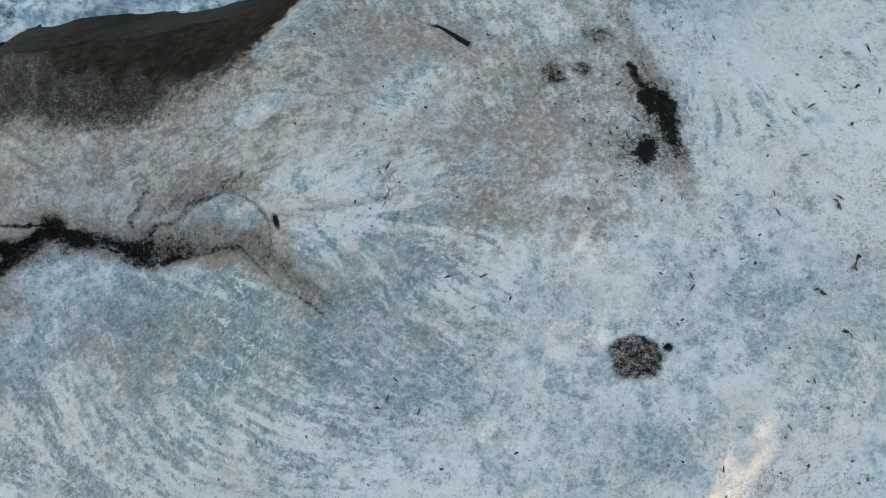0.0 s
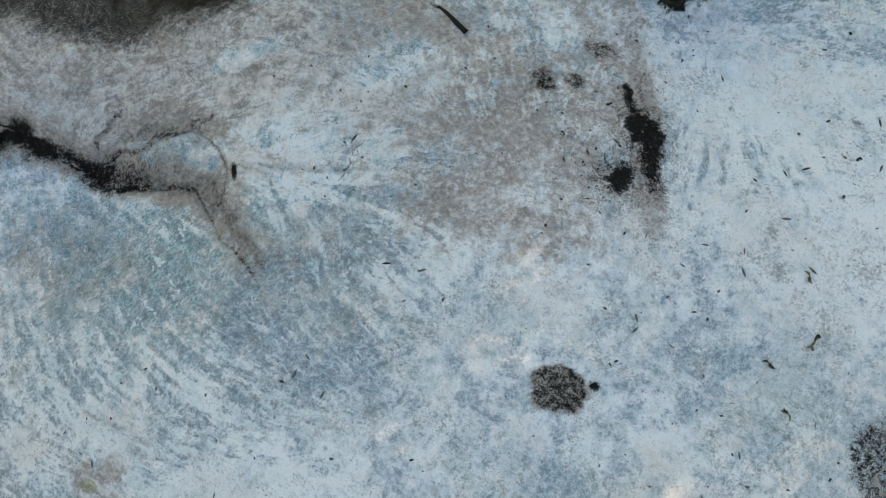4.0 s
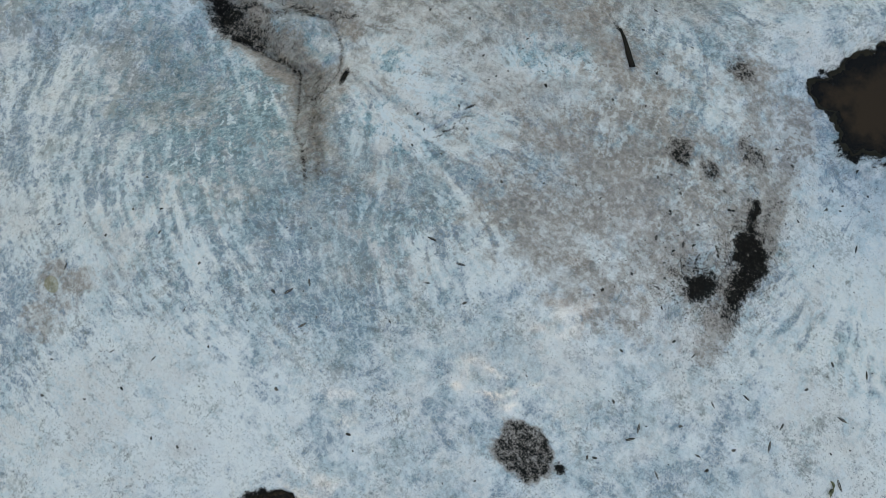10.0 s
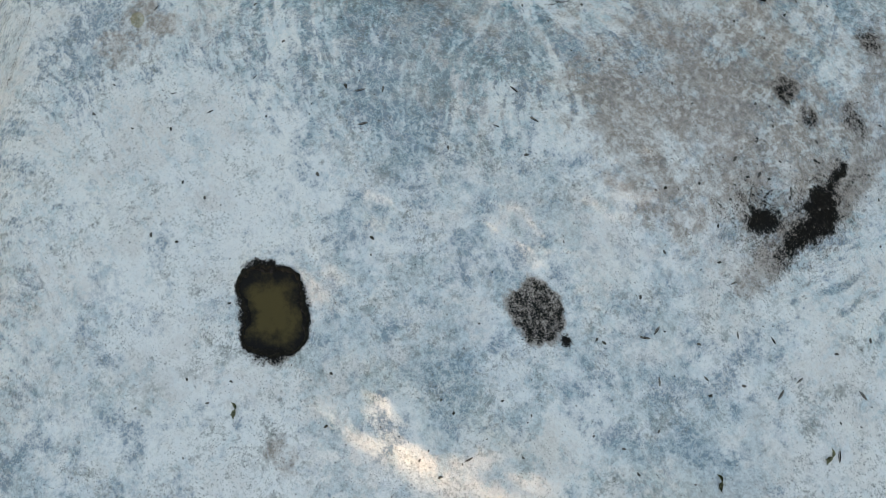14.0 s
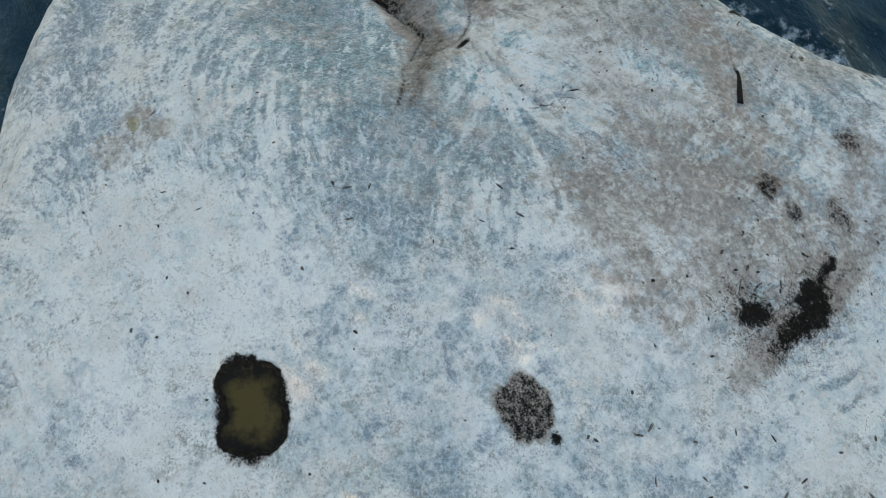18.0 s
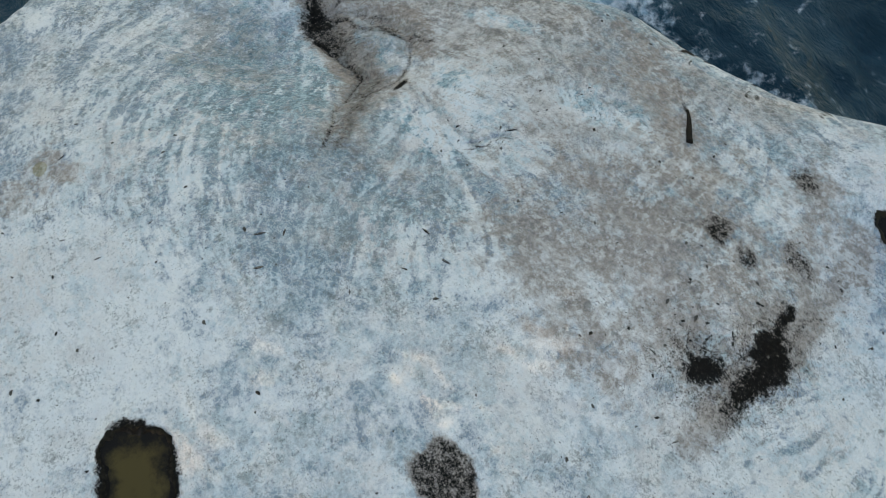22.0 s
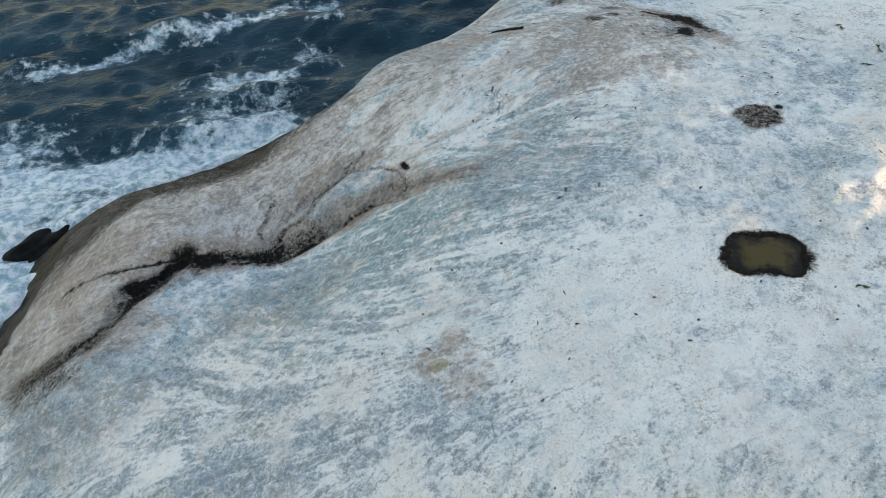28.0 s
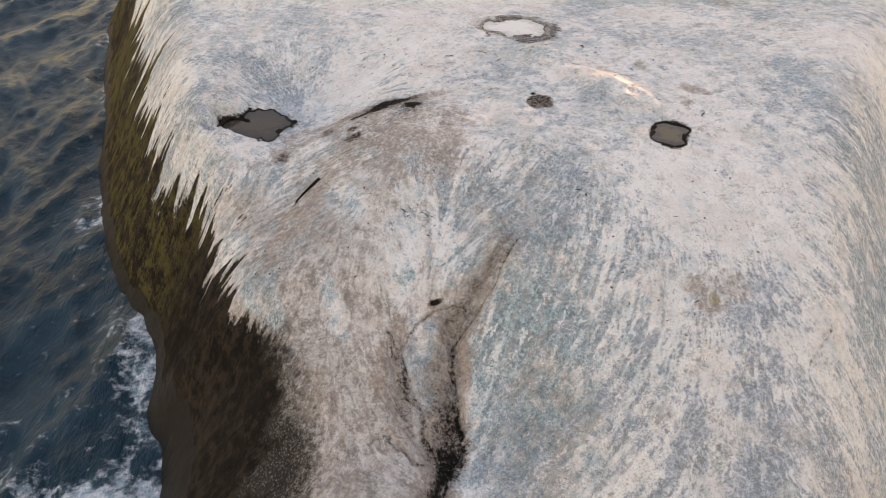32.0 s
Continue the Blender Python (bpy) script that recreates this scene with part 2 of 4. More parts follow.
# ---- materials ----
class Nodes:
    """Short hand for one node material."""

    def __init__(self, name):
        self.mat = bpy.data.materials.new(name)
        self.mat.use_nodes = True
        self.tree = self.mat.node_tree
        self.bsdf = self.tree.nodes["Principled BSDF"]
        self.where = self.tree.nodes.new("ShaderNodeNewGeometry").outputs["Position"]

    def put(self, kind, *values, out=0, operation="", easing="", feature="", attribute=""):
        node = self.tree.nodes.new(kind)
        if operation:
            node.operation = operation
        if easing:
            node.interpolation_type = easing
        if feature:
            node.feature = feature
        if attribute:
            node.attribute_name = attribute
        for k, value in enumerate(values):
            if value is not None:
                self.plug(node.inputs[k], value)
        return node.outputs[out]

    def plug(self, socket, value):
        if isinstance(value, bpy.types.NodeSocket):
            self.tree.links.new(value, socket)
        elif isinstance(value, tuple) and len(value) == 3 and socket.type == "RGBA":
            socket.default_value = (*value, 1)
        else:
            socket.default_value = value

    def math(self, op, a, b=0.0, c=0.0):
        return self.put("ShaderNodeMath", a, b, c, operation=op)

    def mad(self, a, b, c):
        return self.math("MULTIPLY_ADD", a, b, c)

    def span(self, v, a, b):
        """0 to 1 as v goes from a to b, eased."""
        return self.put("ShaderNodeMapRange", v, a, b, 0.0, 1.0, easing="SMOOTHSTEP")

    def noise(self, scale, detail=4.0, rough=0.55, stretch=None, warp=0.0, shift=0.0):
        place = self.where
        if stretch or shift:
            place = self.put("ShaderNodeMapping", place, (shift, shift * 0.7, 0), (0, 0, 0), stretch or (1, 1, 1))
        return self.put("ShaderNodeTexNoise", place, None, scale, detail, rough, 2.0, None, warp)

    def cells(self, scale, feature="F1", stretch=None):
        place = self.put("ShaderNodeMapping", self.where, None, None, stretch) if stretch else self.where
        return self.put("ShaderNodeTexVoronoi", place, None, scale, feature=feature)

    def mix(self, share, a, b):
        node = self.tree.nodes.new("ShaderNodeMix")
        node.data_type = "RGBA"
        self.plug(node.inputs[0], share), self.plug(node.inputs[6], a), self.plug(node.inputs[7], b)
        return node.outputs[2]

    def attr(self, name):
        return self.put("ShaderNodeAttribute", out=2, attribute=name)

    def bump(self, height, strength, distance):
        node = self.tree.nodes.new("ShaderNodeBump")
        node.inputs["Strength"].default_value, node.inputs["Distance"].default_value = strength, distance
        self.plug(node.inputs["Height"], height)
        self.tree.links.new(node.outputs[0], self.bsdf.inputs["Normal"])

    def done(self, colour, roughness=0.8, **more):
        self.plug(self.bsdf.inputs["Base Color"], colour)
        self.plug(self.bsdf.inputs["Roughness"], roughness)
        for key, value in more.items():
            self.plug(self.bsdf.inputs[key.replace("_", " ")], value)
        return self.mat


def rock_material():
    n = Nodes("guano_on_rock")
    fine, mid, big = n.noise(12, 7, 0.75), n.noise(4.5, 10, 0.74, warp=0.5), n.noise(0.8, 6, 0.62, warp=1.0)
    crust, blotch = n.noise(26, 5, 0.72), n.noise(1.9, 10, 0.74, warp=1.0, shift=11)
    # grain drawn out downhill, in fine combed lines and in broader runs
    way = n.put("ShaderNodeAttribute", out=1, attribute="downhill")

    eddy = n.put("ShaderNodeVectorMath", n.put("ShaderNodeTexNoise", n.where, None, 2.6, 4.0, 0.6, out=1), (0.30,) * 3, n.where, operation="MULTIPLY_ADD")

    def drawn_out(scale, taps, gap, detail):
        total = 0.0
        for k in range(taps):
            place = n.put("ShaderNodeVectorMath", way, (gap * (k - taps // 2),) * 3, eddy, operation="MULTIPLY_ADD")
            total = n.mad(n.put("ShaderNodeTexNoise", place, None, scale, detail, 0.6), 1 / taps, total)
        return n.math("SUBTRACT", total, 0.5)

    combed, wash = drawn_out(15.0, 9, 0.034, 4.0), drawn_out(6.0, 7, 0.10, 4.0)
    steep = n.attr("steep")
    flow = n.math("SUBTRACT", n.attr("runs"), 0.5)
    smear = n.mad(flow, 0.30, n.mad(combed, 1.0, n.math("MULTIPLY", wash, 0.7)))
    drawn = n.math("MULTIPLY", smear, steep)
    patch = n.span(n.noise(1.1, 5, 0.6, warp=0.8, shift=23), 0.40, 0.60)
    # chalky white crust, worn through to greyer layers
    flow = n.math("SUBTRACT", n.attr("runs"), 0.5)
    tone = n.mad(flow, 1.0, n.mad(n.math("SUBTRACT", big, 0.5), 0.9, n.math("MULTIPLY", drawn, 2.4)))
    curd = n.noise(2.6, 10, 0.70, warp=2.6, shift=37)
    tone = n.mad(n.math("SUBTRACT", curd, 0.5), 0.9, n.math("ADD", tone, n.mad(n.math("SUBTRACT", blotch, 0.5), 1.0, mid)))
    white = n.mix(n.span(tone, 0.34, 0.47), (0.285, 0.345, 0.41), (0.65, 0.67, 0.69))
    white = n.mix(n.math("MULTIPLY", n.span(tone, 0.49, 0.59), 0.9), white, (0.87, 0.86, 0.845))
    fresh = n.math("MULTIPLY", n.attr("fresh"), n.span(n.mad(n.math("SUBTRACT", fine, 0.5), 0.8, tone), 0.22, 0.55))
    white = n.mix(n.math("MULTIPLY", fresh, 0.75), white, (0.84, 0.83, 0.82))
    white = n.mix(n.math("MULTIPLY", n.span(big, 0.47, 0.62), 0.60), white, (0.66, 0.605, 0.575))
    vein = n.span(n.math("ABSOLUTE", n.math("SUBTRACT", n.noise(3.0, 6, 0.62, warp=1.6, shift=8), 0.5)), 0.035, 0.0)
    crinkle = n.math("ABSOLUTE", n.math("SUBTRACT", n.noise(7.0, 8, 0.74, warp=0.8, shift=13), 0.5))
    ridge, pit = n.span(crinkle, 0.030, 0.0), n.span(crinkle, 0.13, 0.22)
    white = n.mix(n.math("MULTIPLY", n.math("MAXIMUM", vein, n.math("MAXIMUM", ridge, n.span(fine, 0.55, 0.70))), 0.60), white, (0.88, 0.87, 0.85))
    white = n.mix(n.math("MULTIPLY", pit, 0.70), white, (0.26, 0.28, 0.31))
    # dull grey-green grime lying in patches, coarse-grained
    grime = n.math("MULTIPLY", patch, n.span(n.mad(n.math("SUBTRACT", blotch, 0.5), 1.4, n.noise(17, 7, 0.8, shift=27)), 0.53, 0.68))
    white = n.mix(n.math("MULTIPLY", grime, 0.70), white, (0.24, 0.25, 0.235))
    grit = n.math("MULTIPLY", n.mad(patch, 0.65, 0.25), n.span(crust, 0.47, 0.33))
    white = n.mix(grit, white, (0.20, 0.20, 0.19))
    # bluish algal film
    film = n.math("MULTIPLY", n.attr("film"), n.span(n.mad(flow, -0.7, n.mad(drawn, 1.2, n.noise(2.3, 10, 0.73, warp=1.0, shift=4))), 0.45, 0.58))
    tint = n.mix(n.span(n.mad(ridge, 0.25, n.mad(drawn, 1.5, fine)), 0.36, 0.68), (0.14, 0.225, 0.265), (0.46, 0.60, 0.65))
    colour = n.mix(n.math("MULTIPLY", film, 0.82), white, tint)
    # bare beige stone
    clot = n.mad(smear, 0.6, n.noise(5.0, 9, 0.74, warp=2.2, shift=43))
    stone = n.mix(n.span(n.mad(drawn, 0.6, n.noise(5, 10, 0.80, shift=2)), 0.40, 0.60), (0.27, 0.23, 0.205), (0.62, 0.555, 0.515))
    stone = n.mix(n.math("MULTIPLY", n.math("MAXIMUM", ridge, n.span(fine, 0.58, 0.72)), 0.5), stone, (0.74, 0.70, 0.67))
    stone = n.mix(n.math("MULTIPLY", pit, 0.4), stone, (0.17, 0.145, 0.125))
    stone = n.mix(n.math("MULTIPLY", n.span(crust, 0.54, 0.38), 0.45), stone, (0.15, 0.13, 0.11))
    stone = n.mix(n.math("MULTIPLY", n.span(clot, 0.53, 0.58), 0.42), stone, (0.72, 0.68, 0.65))
    stone = n.mix(n.math("MULTIPLY", n.span(clot, 0.46, 0.40), 0.60), stone, (0.19, 0.17, 0.15))
    chalk = n.noise(1.2, 10, 0.74, warp=0.9, shift=21)
    stone = n.mix(n.math("MULTIPLY", n.span(chalk, 0.50, 0.57), 0.38), stone, (0.72, 0.69, 0.67))
    stone = n.mix(n.math("MULTIPLY", n.span(chalk, 0.47, 0.38), 0.60), stone, (0.20, 0.178, 0.16))
    bare = n.span(n.mad(n.math("SUBTRACT", blotch, 0.5), 1.5, n.mad(n.math("SUBTRACT", mid, 0.5), 0.8, n.attr("bare"))), 0.15, 0.85)
    colour = n.mix(n.math("MULTIPLY", bare, 0.92), colour, stone)
    # trampled dirt
    dirt = n.span(n.mad(n.math("SUBTRACT", n.noise(5, 10, 0.80, warp=0.5, shift=7), 0.5), 2.1, n.mad(n.math("SUBTRACT", blotch, 0.5), 1.7, n.attr("dirt"))), 0.28, 0.82)
    colour = n.mix(n.math("MULTIPLY", dirt, 0.82), colour, n.mix(n.span(fine, 0.35, 0.65), (0.235, 0.185, 0.157), (0.47, 0.40, 0.355)))
    # dark runs washed down the slopes, and the painted shade of the gully strip
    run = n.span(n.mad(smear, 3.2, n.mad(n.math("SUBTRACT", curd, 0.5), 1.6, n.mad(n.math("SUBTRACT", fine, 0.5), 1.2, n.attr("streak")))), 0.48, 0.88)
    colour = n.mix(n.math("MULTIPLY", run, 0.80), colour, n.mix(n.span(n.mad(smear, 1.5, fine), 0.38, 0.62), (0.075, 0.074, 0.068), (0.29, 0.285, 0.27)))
    # chalky flakes lying over everything, and the holes between them
    flake = n.mad(drawn, 0.7, n.noise(6.5, 10, 0.76, warp=2.4, shift=51))
    free = n.math("MULTIPLY", n.span(n.attr("muck"), 0.30, 0.10), n.math("MULTIPLY", n.mad(run, -0.7, 1.0), n.mad(n.attr("bare"), -0.65, 1.0)))
    colour = n.mix(n.math("MULTIPLY", n.span(flake, 0.53, 0.59), n.math("MULTIPLY", free, n.mad(patch, 0.22, 0.28))), colour, (0.76, 0.745, 0.73))
    colour = n.mix(n.math("MULTIPLY", n.span(flake, 0.45, 0.385), n.mad(patch, 0.30, 0.25)), colour, (0.19, 0.195, 0.19))
    splash = n.math("MULTIPLY", n.math("MULTIPLY", free, n.attr("film")), n.span(n.mad(drawn, 1.7, n.mad(n.math("SUBTRACT", fine, 0.5), 0.45, curd)), 0.54, 0.61))
    colour = n.mix(n.math("MULTIPLY", splash, 0.62), colour, (0.79, 0.82, 0.835))
    # scattered specks
    speck = n.math("MULTIPLY", n.span(n.cells(8.0), 0.16, 0.06), n.span(n.noise(1.7, 3, 0.5, shift=9), 0.46, 0.6))
    small = n.math("MULTIPLY", n.span(n.cells(24.0), 0.22, 0.10), n.span(n.noise(2.8, 3, 0.5, shift=5), 0.46, 0.62))
    fleck = n.math("MULTIPLY", n.span(n.noise(11, 5, 0.62, shift=17), 0.66, 0.72), n.span(n.noise(0.7, 3, 0.5, shift=19), 0.40, 0.58))
    speck = n.math("MAXIMUM", fleck, n.math("MAXIMUM", n.math("MULTIPLY", speck, 0.6), small))
    colour = n.mix(n.math("MULTIPLY", speck, 0.80), colour, (0.11, 0.105, 0.095))
    # yellow lichen ring
    colour = n.mix(n.math("MULTIPLY", n.span(n.mad(mid, 0.4, n.attr("yellow")), 0.55, 0.85), 0.5), colour, (0.30, 0.25, 0.10))
    gravel = n.mix(n.span(n.mad(drawn, 0.4, n.noise(24, 7, 0.85)), 0.50, 0.64), (0.030, 0.026, 0.023), (0.34, 0.32, 0.30))
    stony = n.span(n.mad(n.math("SUBTRACT", n.noise(7, 8, 0.78), 0.5), 1.4, n.attr("gravel")), 0.25, 0.8)
    colour = n.mix(stony, colour, gravel)
    # olive and brown weed on the sea face
    weed = n.mix(n.span(n.mad(drawn, 1.2, n.noise(3.2, 6, 0.65, shift=3)), 0.40, 0.66), (0.009, 0.007, 0.006), (0.034, 0.027, 0.020))
    weed = n.mix(n.math("MULTIPLY", n.attr("olive"), n.span(n.mad(drawn, 1.6, n.noise(1.9, 6, 0.65, shift=6)), 0.42, 0.64)), weed, (0.088, 0.076, 0.026))
    weed = n.mix(n.math("MULTIPLY", n.span(n.mad(drawn, 0.8, crust), 0.62, 0.78), 0.45), weed, (0.20, 0.19, 0.17))
    grown = n.span(n.mad(drawn, 2.6, n.mad(n.math("SUBTRACT", n.noise(9, 6, 0.75), 0.5), 0.9, n.attr("weed"))), 0.30, 0.70)
    colour = n.mix(grown, colour, weed)
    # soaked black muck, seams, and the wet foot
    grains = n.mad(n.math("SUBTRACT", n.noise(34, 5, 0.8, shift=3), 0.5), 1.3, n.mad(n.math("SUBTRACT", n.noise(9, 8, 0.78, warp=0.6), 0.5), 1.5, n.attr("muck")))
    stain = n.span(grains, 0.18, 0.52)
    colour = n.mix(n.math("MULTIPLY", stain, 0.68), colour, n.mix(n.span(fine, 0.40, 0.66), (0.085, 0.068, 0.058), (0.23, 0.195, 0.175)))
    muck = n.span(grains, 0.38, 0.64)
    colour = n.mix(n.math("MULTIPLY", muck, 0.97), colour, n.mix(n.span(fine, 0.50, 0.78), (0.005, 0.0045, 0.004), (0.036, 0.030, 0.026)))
    foot = n.span(n.mad(n.math("SUBTRACT", mid, 0.5), 0.8, n.attr("foot")), 0.35, 0.65)
    colour = n.mix(foot, colour, (0.013, 0.012, 0.011))
    wet = n.math("MAXIMUM", n.math("MULTIPLY", muck, 0.1), n.math("MAXIMUM", foot, n.math("MAXIMUM", n.math("MULTIPLY", stony, 0.5), n.math("MULTIPLY", grown, 0.3))))
    relief = n.mad(mid, 0.5, n.mad(fine, 0.35, n.mad(crust, 0.2, n.math("MULTIPLY", drawn, 0.8))))
    n.bump(relief, 0.9, 0.08)
    return n.done(colour, n.mad(wet, -0.38, 0.92), Specular_IOR_Level=n.mad(wet, 0.12, 0.04))


def sea_material():
    n = Nodes("sea_water")
    lace = n.noise(2.4, 9, 0.72, warp=1.2)
    veins = n.span(n.math("ABSOLUTE", n.math("SUBTRACT", n.noise(0.9, 6, 0.6, warp=2.0, shift=3), 0.5)), 0.10, 0.0)
    foam = n.attr("foam")
    froth = n.span(n.mad(n.math("SUBTRACT", lace, 0.5), 2.6, n.mad(veins, 0.25, foam)), 0.50, 1.15)
    milk = n.span(n.mad(n.math("SUBTRACT", lace, 0.5), 0.6, foam), 0.30, 0.90)

    def crests(scale, shift, sharp):
        folded = n.math("ABSOLUTE", n.math("SUBTRACT", n.noise(scale, 5, 0.58, stretch=(0.62, 1.25, 1), warp=0.5, shift=shift), 0.5))
        return n.math("SUBTRACT", 1.0, n.math("MULTIPLY", folded, sharp))

    water = n.mix(n.span(n.noise(0.35, 5, 0.6, warp=0.8, shift=2), 0.35, 0.65), (0.009, 0.034, 0.050), (0.018, 0.056, 0.080))
    water = n.mix(n.math("MULTIPLY", milk, 0.6), water, (0.05, 0.13, 0.165))
    colour = n.mix(froth, water, n.mix(n.span(n.noise(3.6, 6, 0.66, warp=1.0, shift=12), 0.36, 0.60), (0.30, 0.44, 0.51), (0.80, 0.83, 0.85)))
    ripple = n.mad(crests(2.6, 5, 3.0), 0.55, n.mad(crests(6.0, 3, 3.0), 0.24, n.math("MULTIPLY", foam, 0.2)))
    n.bump(ripple, 0.9, 0.12)
    return n.done(colour, n.mad(froth, 0.5, 0.28), IOR=1.33, Specular_IOR_Level=0.30, Specular_Tint=(0.62, 0.86, 1.0))


def pool_material(name, deep, pale):
    n = Nodes(name)
    silt = n.noise(1.4, 7, 0.6, warp=0.6)
    n.bump(n.noise(14, 3), 0.05, 0.02)
    share = n.mad(n.math("SUBTRACT", n.noise(6, 6, 0.7, warp=0.5), 0.5), 0.9, n.attr("middle"))
    return n.done(n.mix(n.span(n.mad(n.math("SUBTRACT", silt, 0.5), 1.2, share), 0.08, 0.62), deep, pale), 0.12, IOR=1.33, Specular_IOR_Level=0.35)


def plain_material(name, dark, light, scale, roughness=0.85, relief=0.01, stretch=None):
    n = Nodes(name)
    v = n.noise(scale, 5, 0.65, stretch=stretch)
    tone = n.put("ShaderNodeObjectInfo", out=5)
    n.bump(v, 0.6, relief)
    return n.done(n.mix(n.span(n.mad(n.math("SUBTRACT", tone, 0.5), 0.5, v), 0.25, 0.75), dark, light), roughness, Specular_IOR_Level=0.08)


ROCK = rock_material()
WATER = sea_material()
MURK = pool_material("murky_pool_water", (0.010, 0.008, 0.006), (0.078, 0.057, 0.020))
BROWN_POOL = pool_material("brown_pool_water", (0.006, 0.0045, 0.003), (0.042, 0.024, 0.012))
OCHRE_POOL = pool_material("ochre_pool_water", (0.10, 0.062, 0.016), (0.24, 0.15, 0.03))
# base colour nearly white: the bright sky mirrored in this pool is painted in
SKY_PALE_POOL = pool_material("shallow_pool_sky_pale", (0.44, 0.44, 0.43), (0.62, 0.61, 0.60))
DRIFTWOOD = plain_material("charred_driftwood", (0.004, 0.0035, 0.003), (0.020, 0.017, 0.014), 30, 0.8, 0.02, (1, 6, 6))
PEBBLE = plain_material("dark_pebble", (0.030, 0.028, 0.026), (0.13, 0.12, 0.11), 40)
KELP = plain_material("dry_kelp", (0.055, 0.055, 0.028), (0.26, 0.25, 0.15), 18, 0.7, 0.005)
QUILL_SHAFT = plain_material("pale_quill", (0.35, 0.33, 0.30), (0.6, 0.58, 0.55), 40)
QUILL = plain_material("grey_feather", (0.05, 0.045, 0.040), (0.16, 0.15, 0.14), 60, 0.8, 0.002)
BLACK_LEDGE = plain_material("wet_black_rock", (0.005, 0.005, 0.005), (0.020, 0.018, 0.016), 4, 0.6, 0.08)
ALGAE = plain_material("black_algae_crust", (0.006, 0.005, 0.004), (0.026, 0.022, 0.015), 16, 0.75, 0.02)
BROWN_CRUST = plain_material("brown_crust", (0.12, 0.10, 0.075), (0.38, 0.34, 0.29), 9, 0.85, 0.01)
SHADE_HILL = plain_material("shade_hill", (0.05, 0.05, 0.03), (0.12, 0.11, 0.07), 0.3, 0.9, 0.3)


# ---- meshes ----
def steps(low, high, fine, far_low, far_high, growth=1.07):
    """Coordinates with even fine steps from low to high, wider and wider out to the far ends."""
    inner = list(np.arange(low, high + fine / 2, fine))
    out, step = [inner[-1]], fine
    while out[-1] < far_high:
        step *= growth
        out.append(out[-1] + step)
    back, step = [inner[0]], fine
    while back[-1] > far_low:
        step *= growth
        back.append(back[-1] - step)
    return np.array(back[:0:-1] + inner + out[1:])


def sheet(name, xs, ys, heights, material, attributes=(), keep=None):
    """One mesh over a grid of places."""
    nx, ny = len(xs), len(ys)
    gx, gy = np.meshgrid(xs, ys, indexing="ij")
    z = heights
    index = np.arange(nx * ny).reshape(nx, ny)
    quads = np.stack([index[:-1, :-1], index[1:, :-1], index[1:, 1:], index[:-1, 1:]], -1).reshape(-1, 4)
    if keep is not None:
        wanted = (keep[:-1, :-1] | keep[1:, :-1] | keep[1:, 1:] | keep[:-1, 1:]).ravel()
        quads = quads[wanted]
    used = np.zeros(nx * ny, bool)
    used[quads.ravel()] = True
    renumber = np.cumsum(used) - 1
    quads = renumber[quads]
    co = np.stack([gx, gy, z], -1).reshape(-1, 3)[used]
    mesh = bpy.data.meshes.new(name)
    mesh.vertices.add(len(co))
    mesh.vertices.foreach_set("co", co.astype(np.float32).ravel())
    mesh.loops.add(quads.size)
    mesh.loops.foreach_set("vertex_index", quads.astype(np.int32).ravel())
    mesh.polygons.add(len(quads))
    mesh.polygons.foreach_set("loop_start", np.arange(0, quads.size, 4, dtype=np.int32))
    mesh.polygons.foreach_set("use_smooth", np.ones(len(quads), bool))
    for key, values in attributes:
        layer = mesh.attributes.new(key, "FLOAT" if values.ndim == 2 else "FLOAT_VECTOR", "POINT")
        layer.data.foreach_set("value" if values.ndim == 2 else "vector", values.reshape(nx * ny, -1)[used].astype(np.float32).ravel())
    mesh.update(calc_edges=True)
    mesh.materials.append(material)
    return new(name, mesh)


def part(name, bm, material, parent=None, label="", smooth=True):
    """Links a bmesh as one mesh object under a thing or a part."""
    mesh = bpy.data.meshes.new(name)
    bm.to_mesh(mesh)
    bm.free()
    if smooth:
        mesh.polygons.foreach_set("use_smooth", np.ones(len(mesh.polygons), bool))
    mesh.materials.append(material)
    ob = new(name, mesh)
    ob.parent = parent
    return tagged(ob, label)


def ground(x, y):
    return float(height(np.array([x]), np.array([y]))[0])


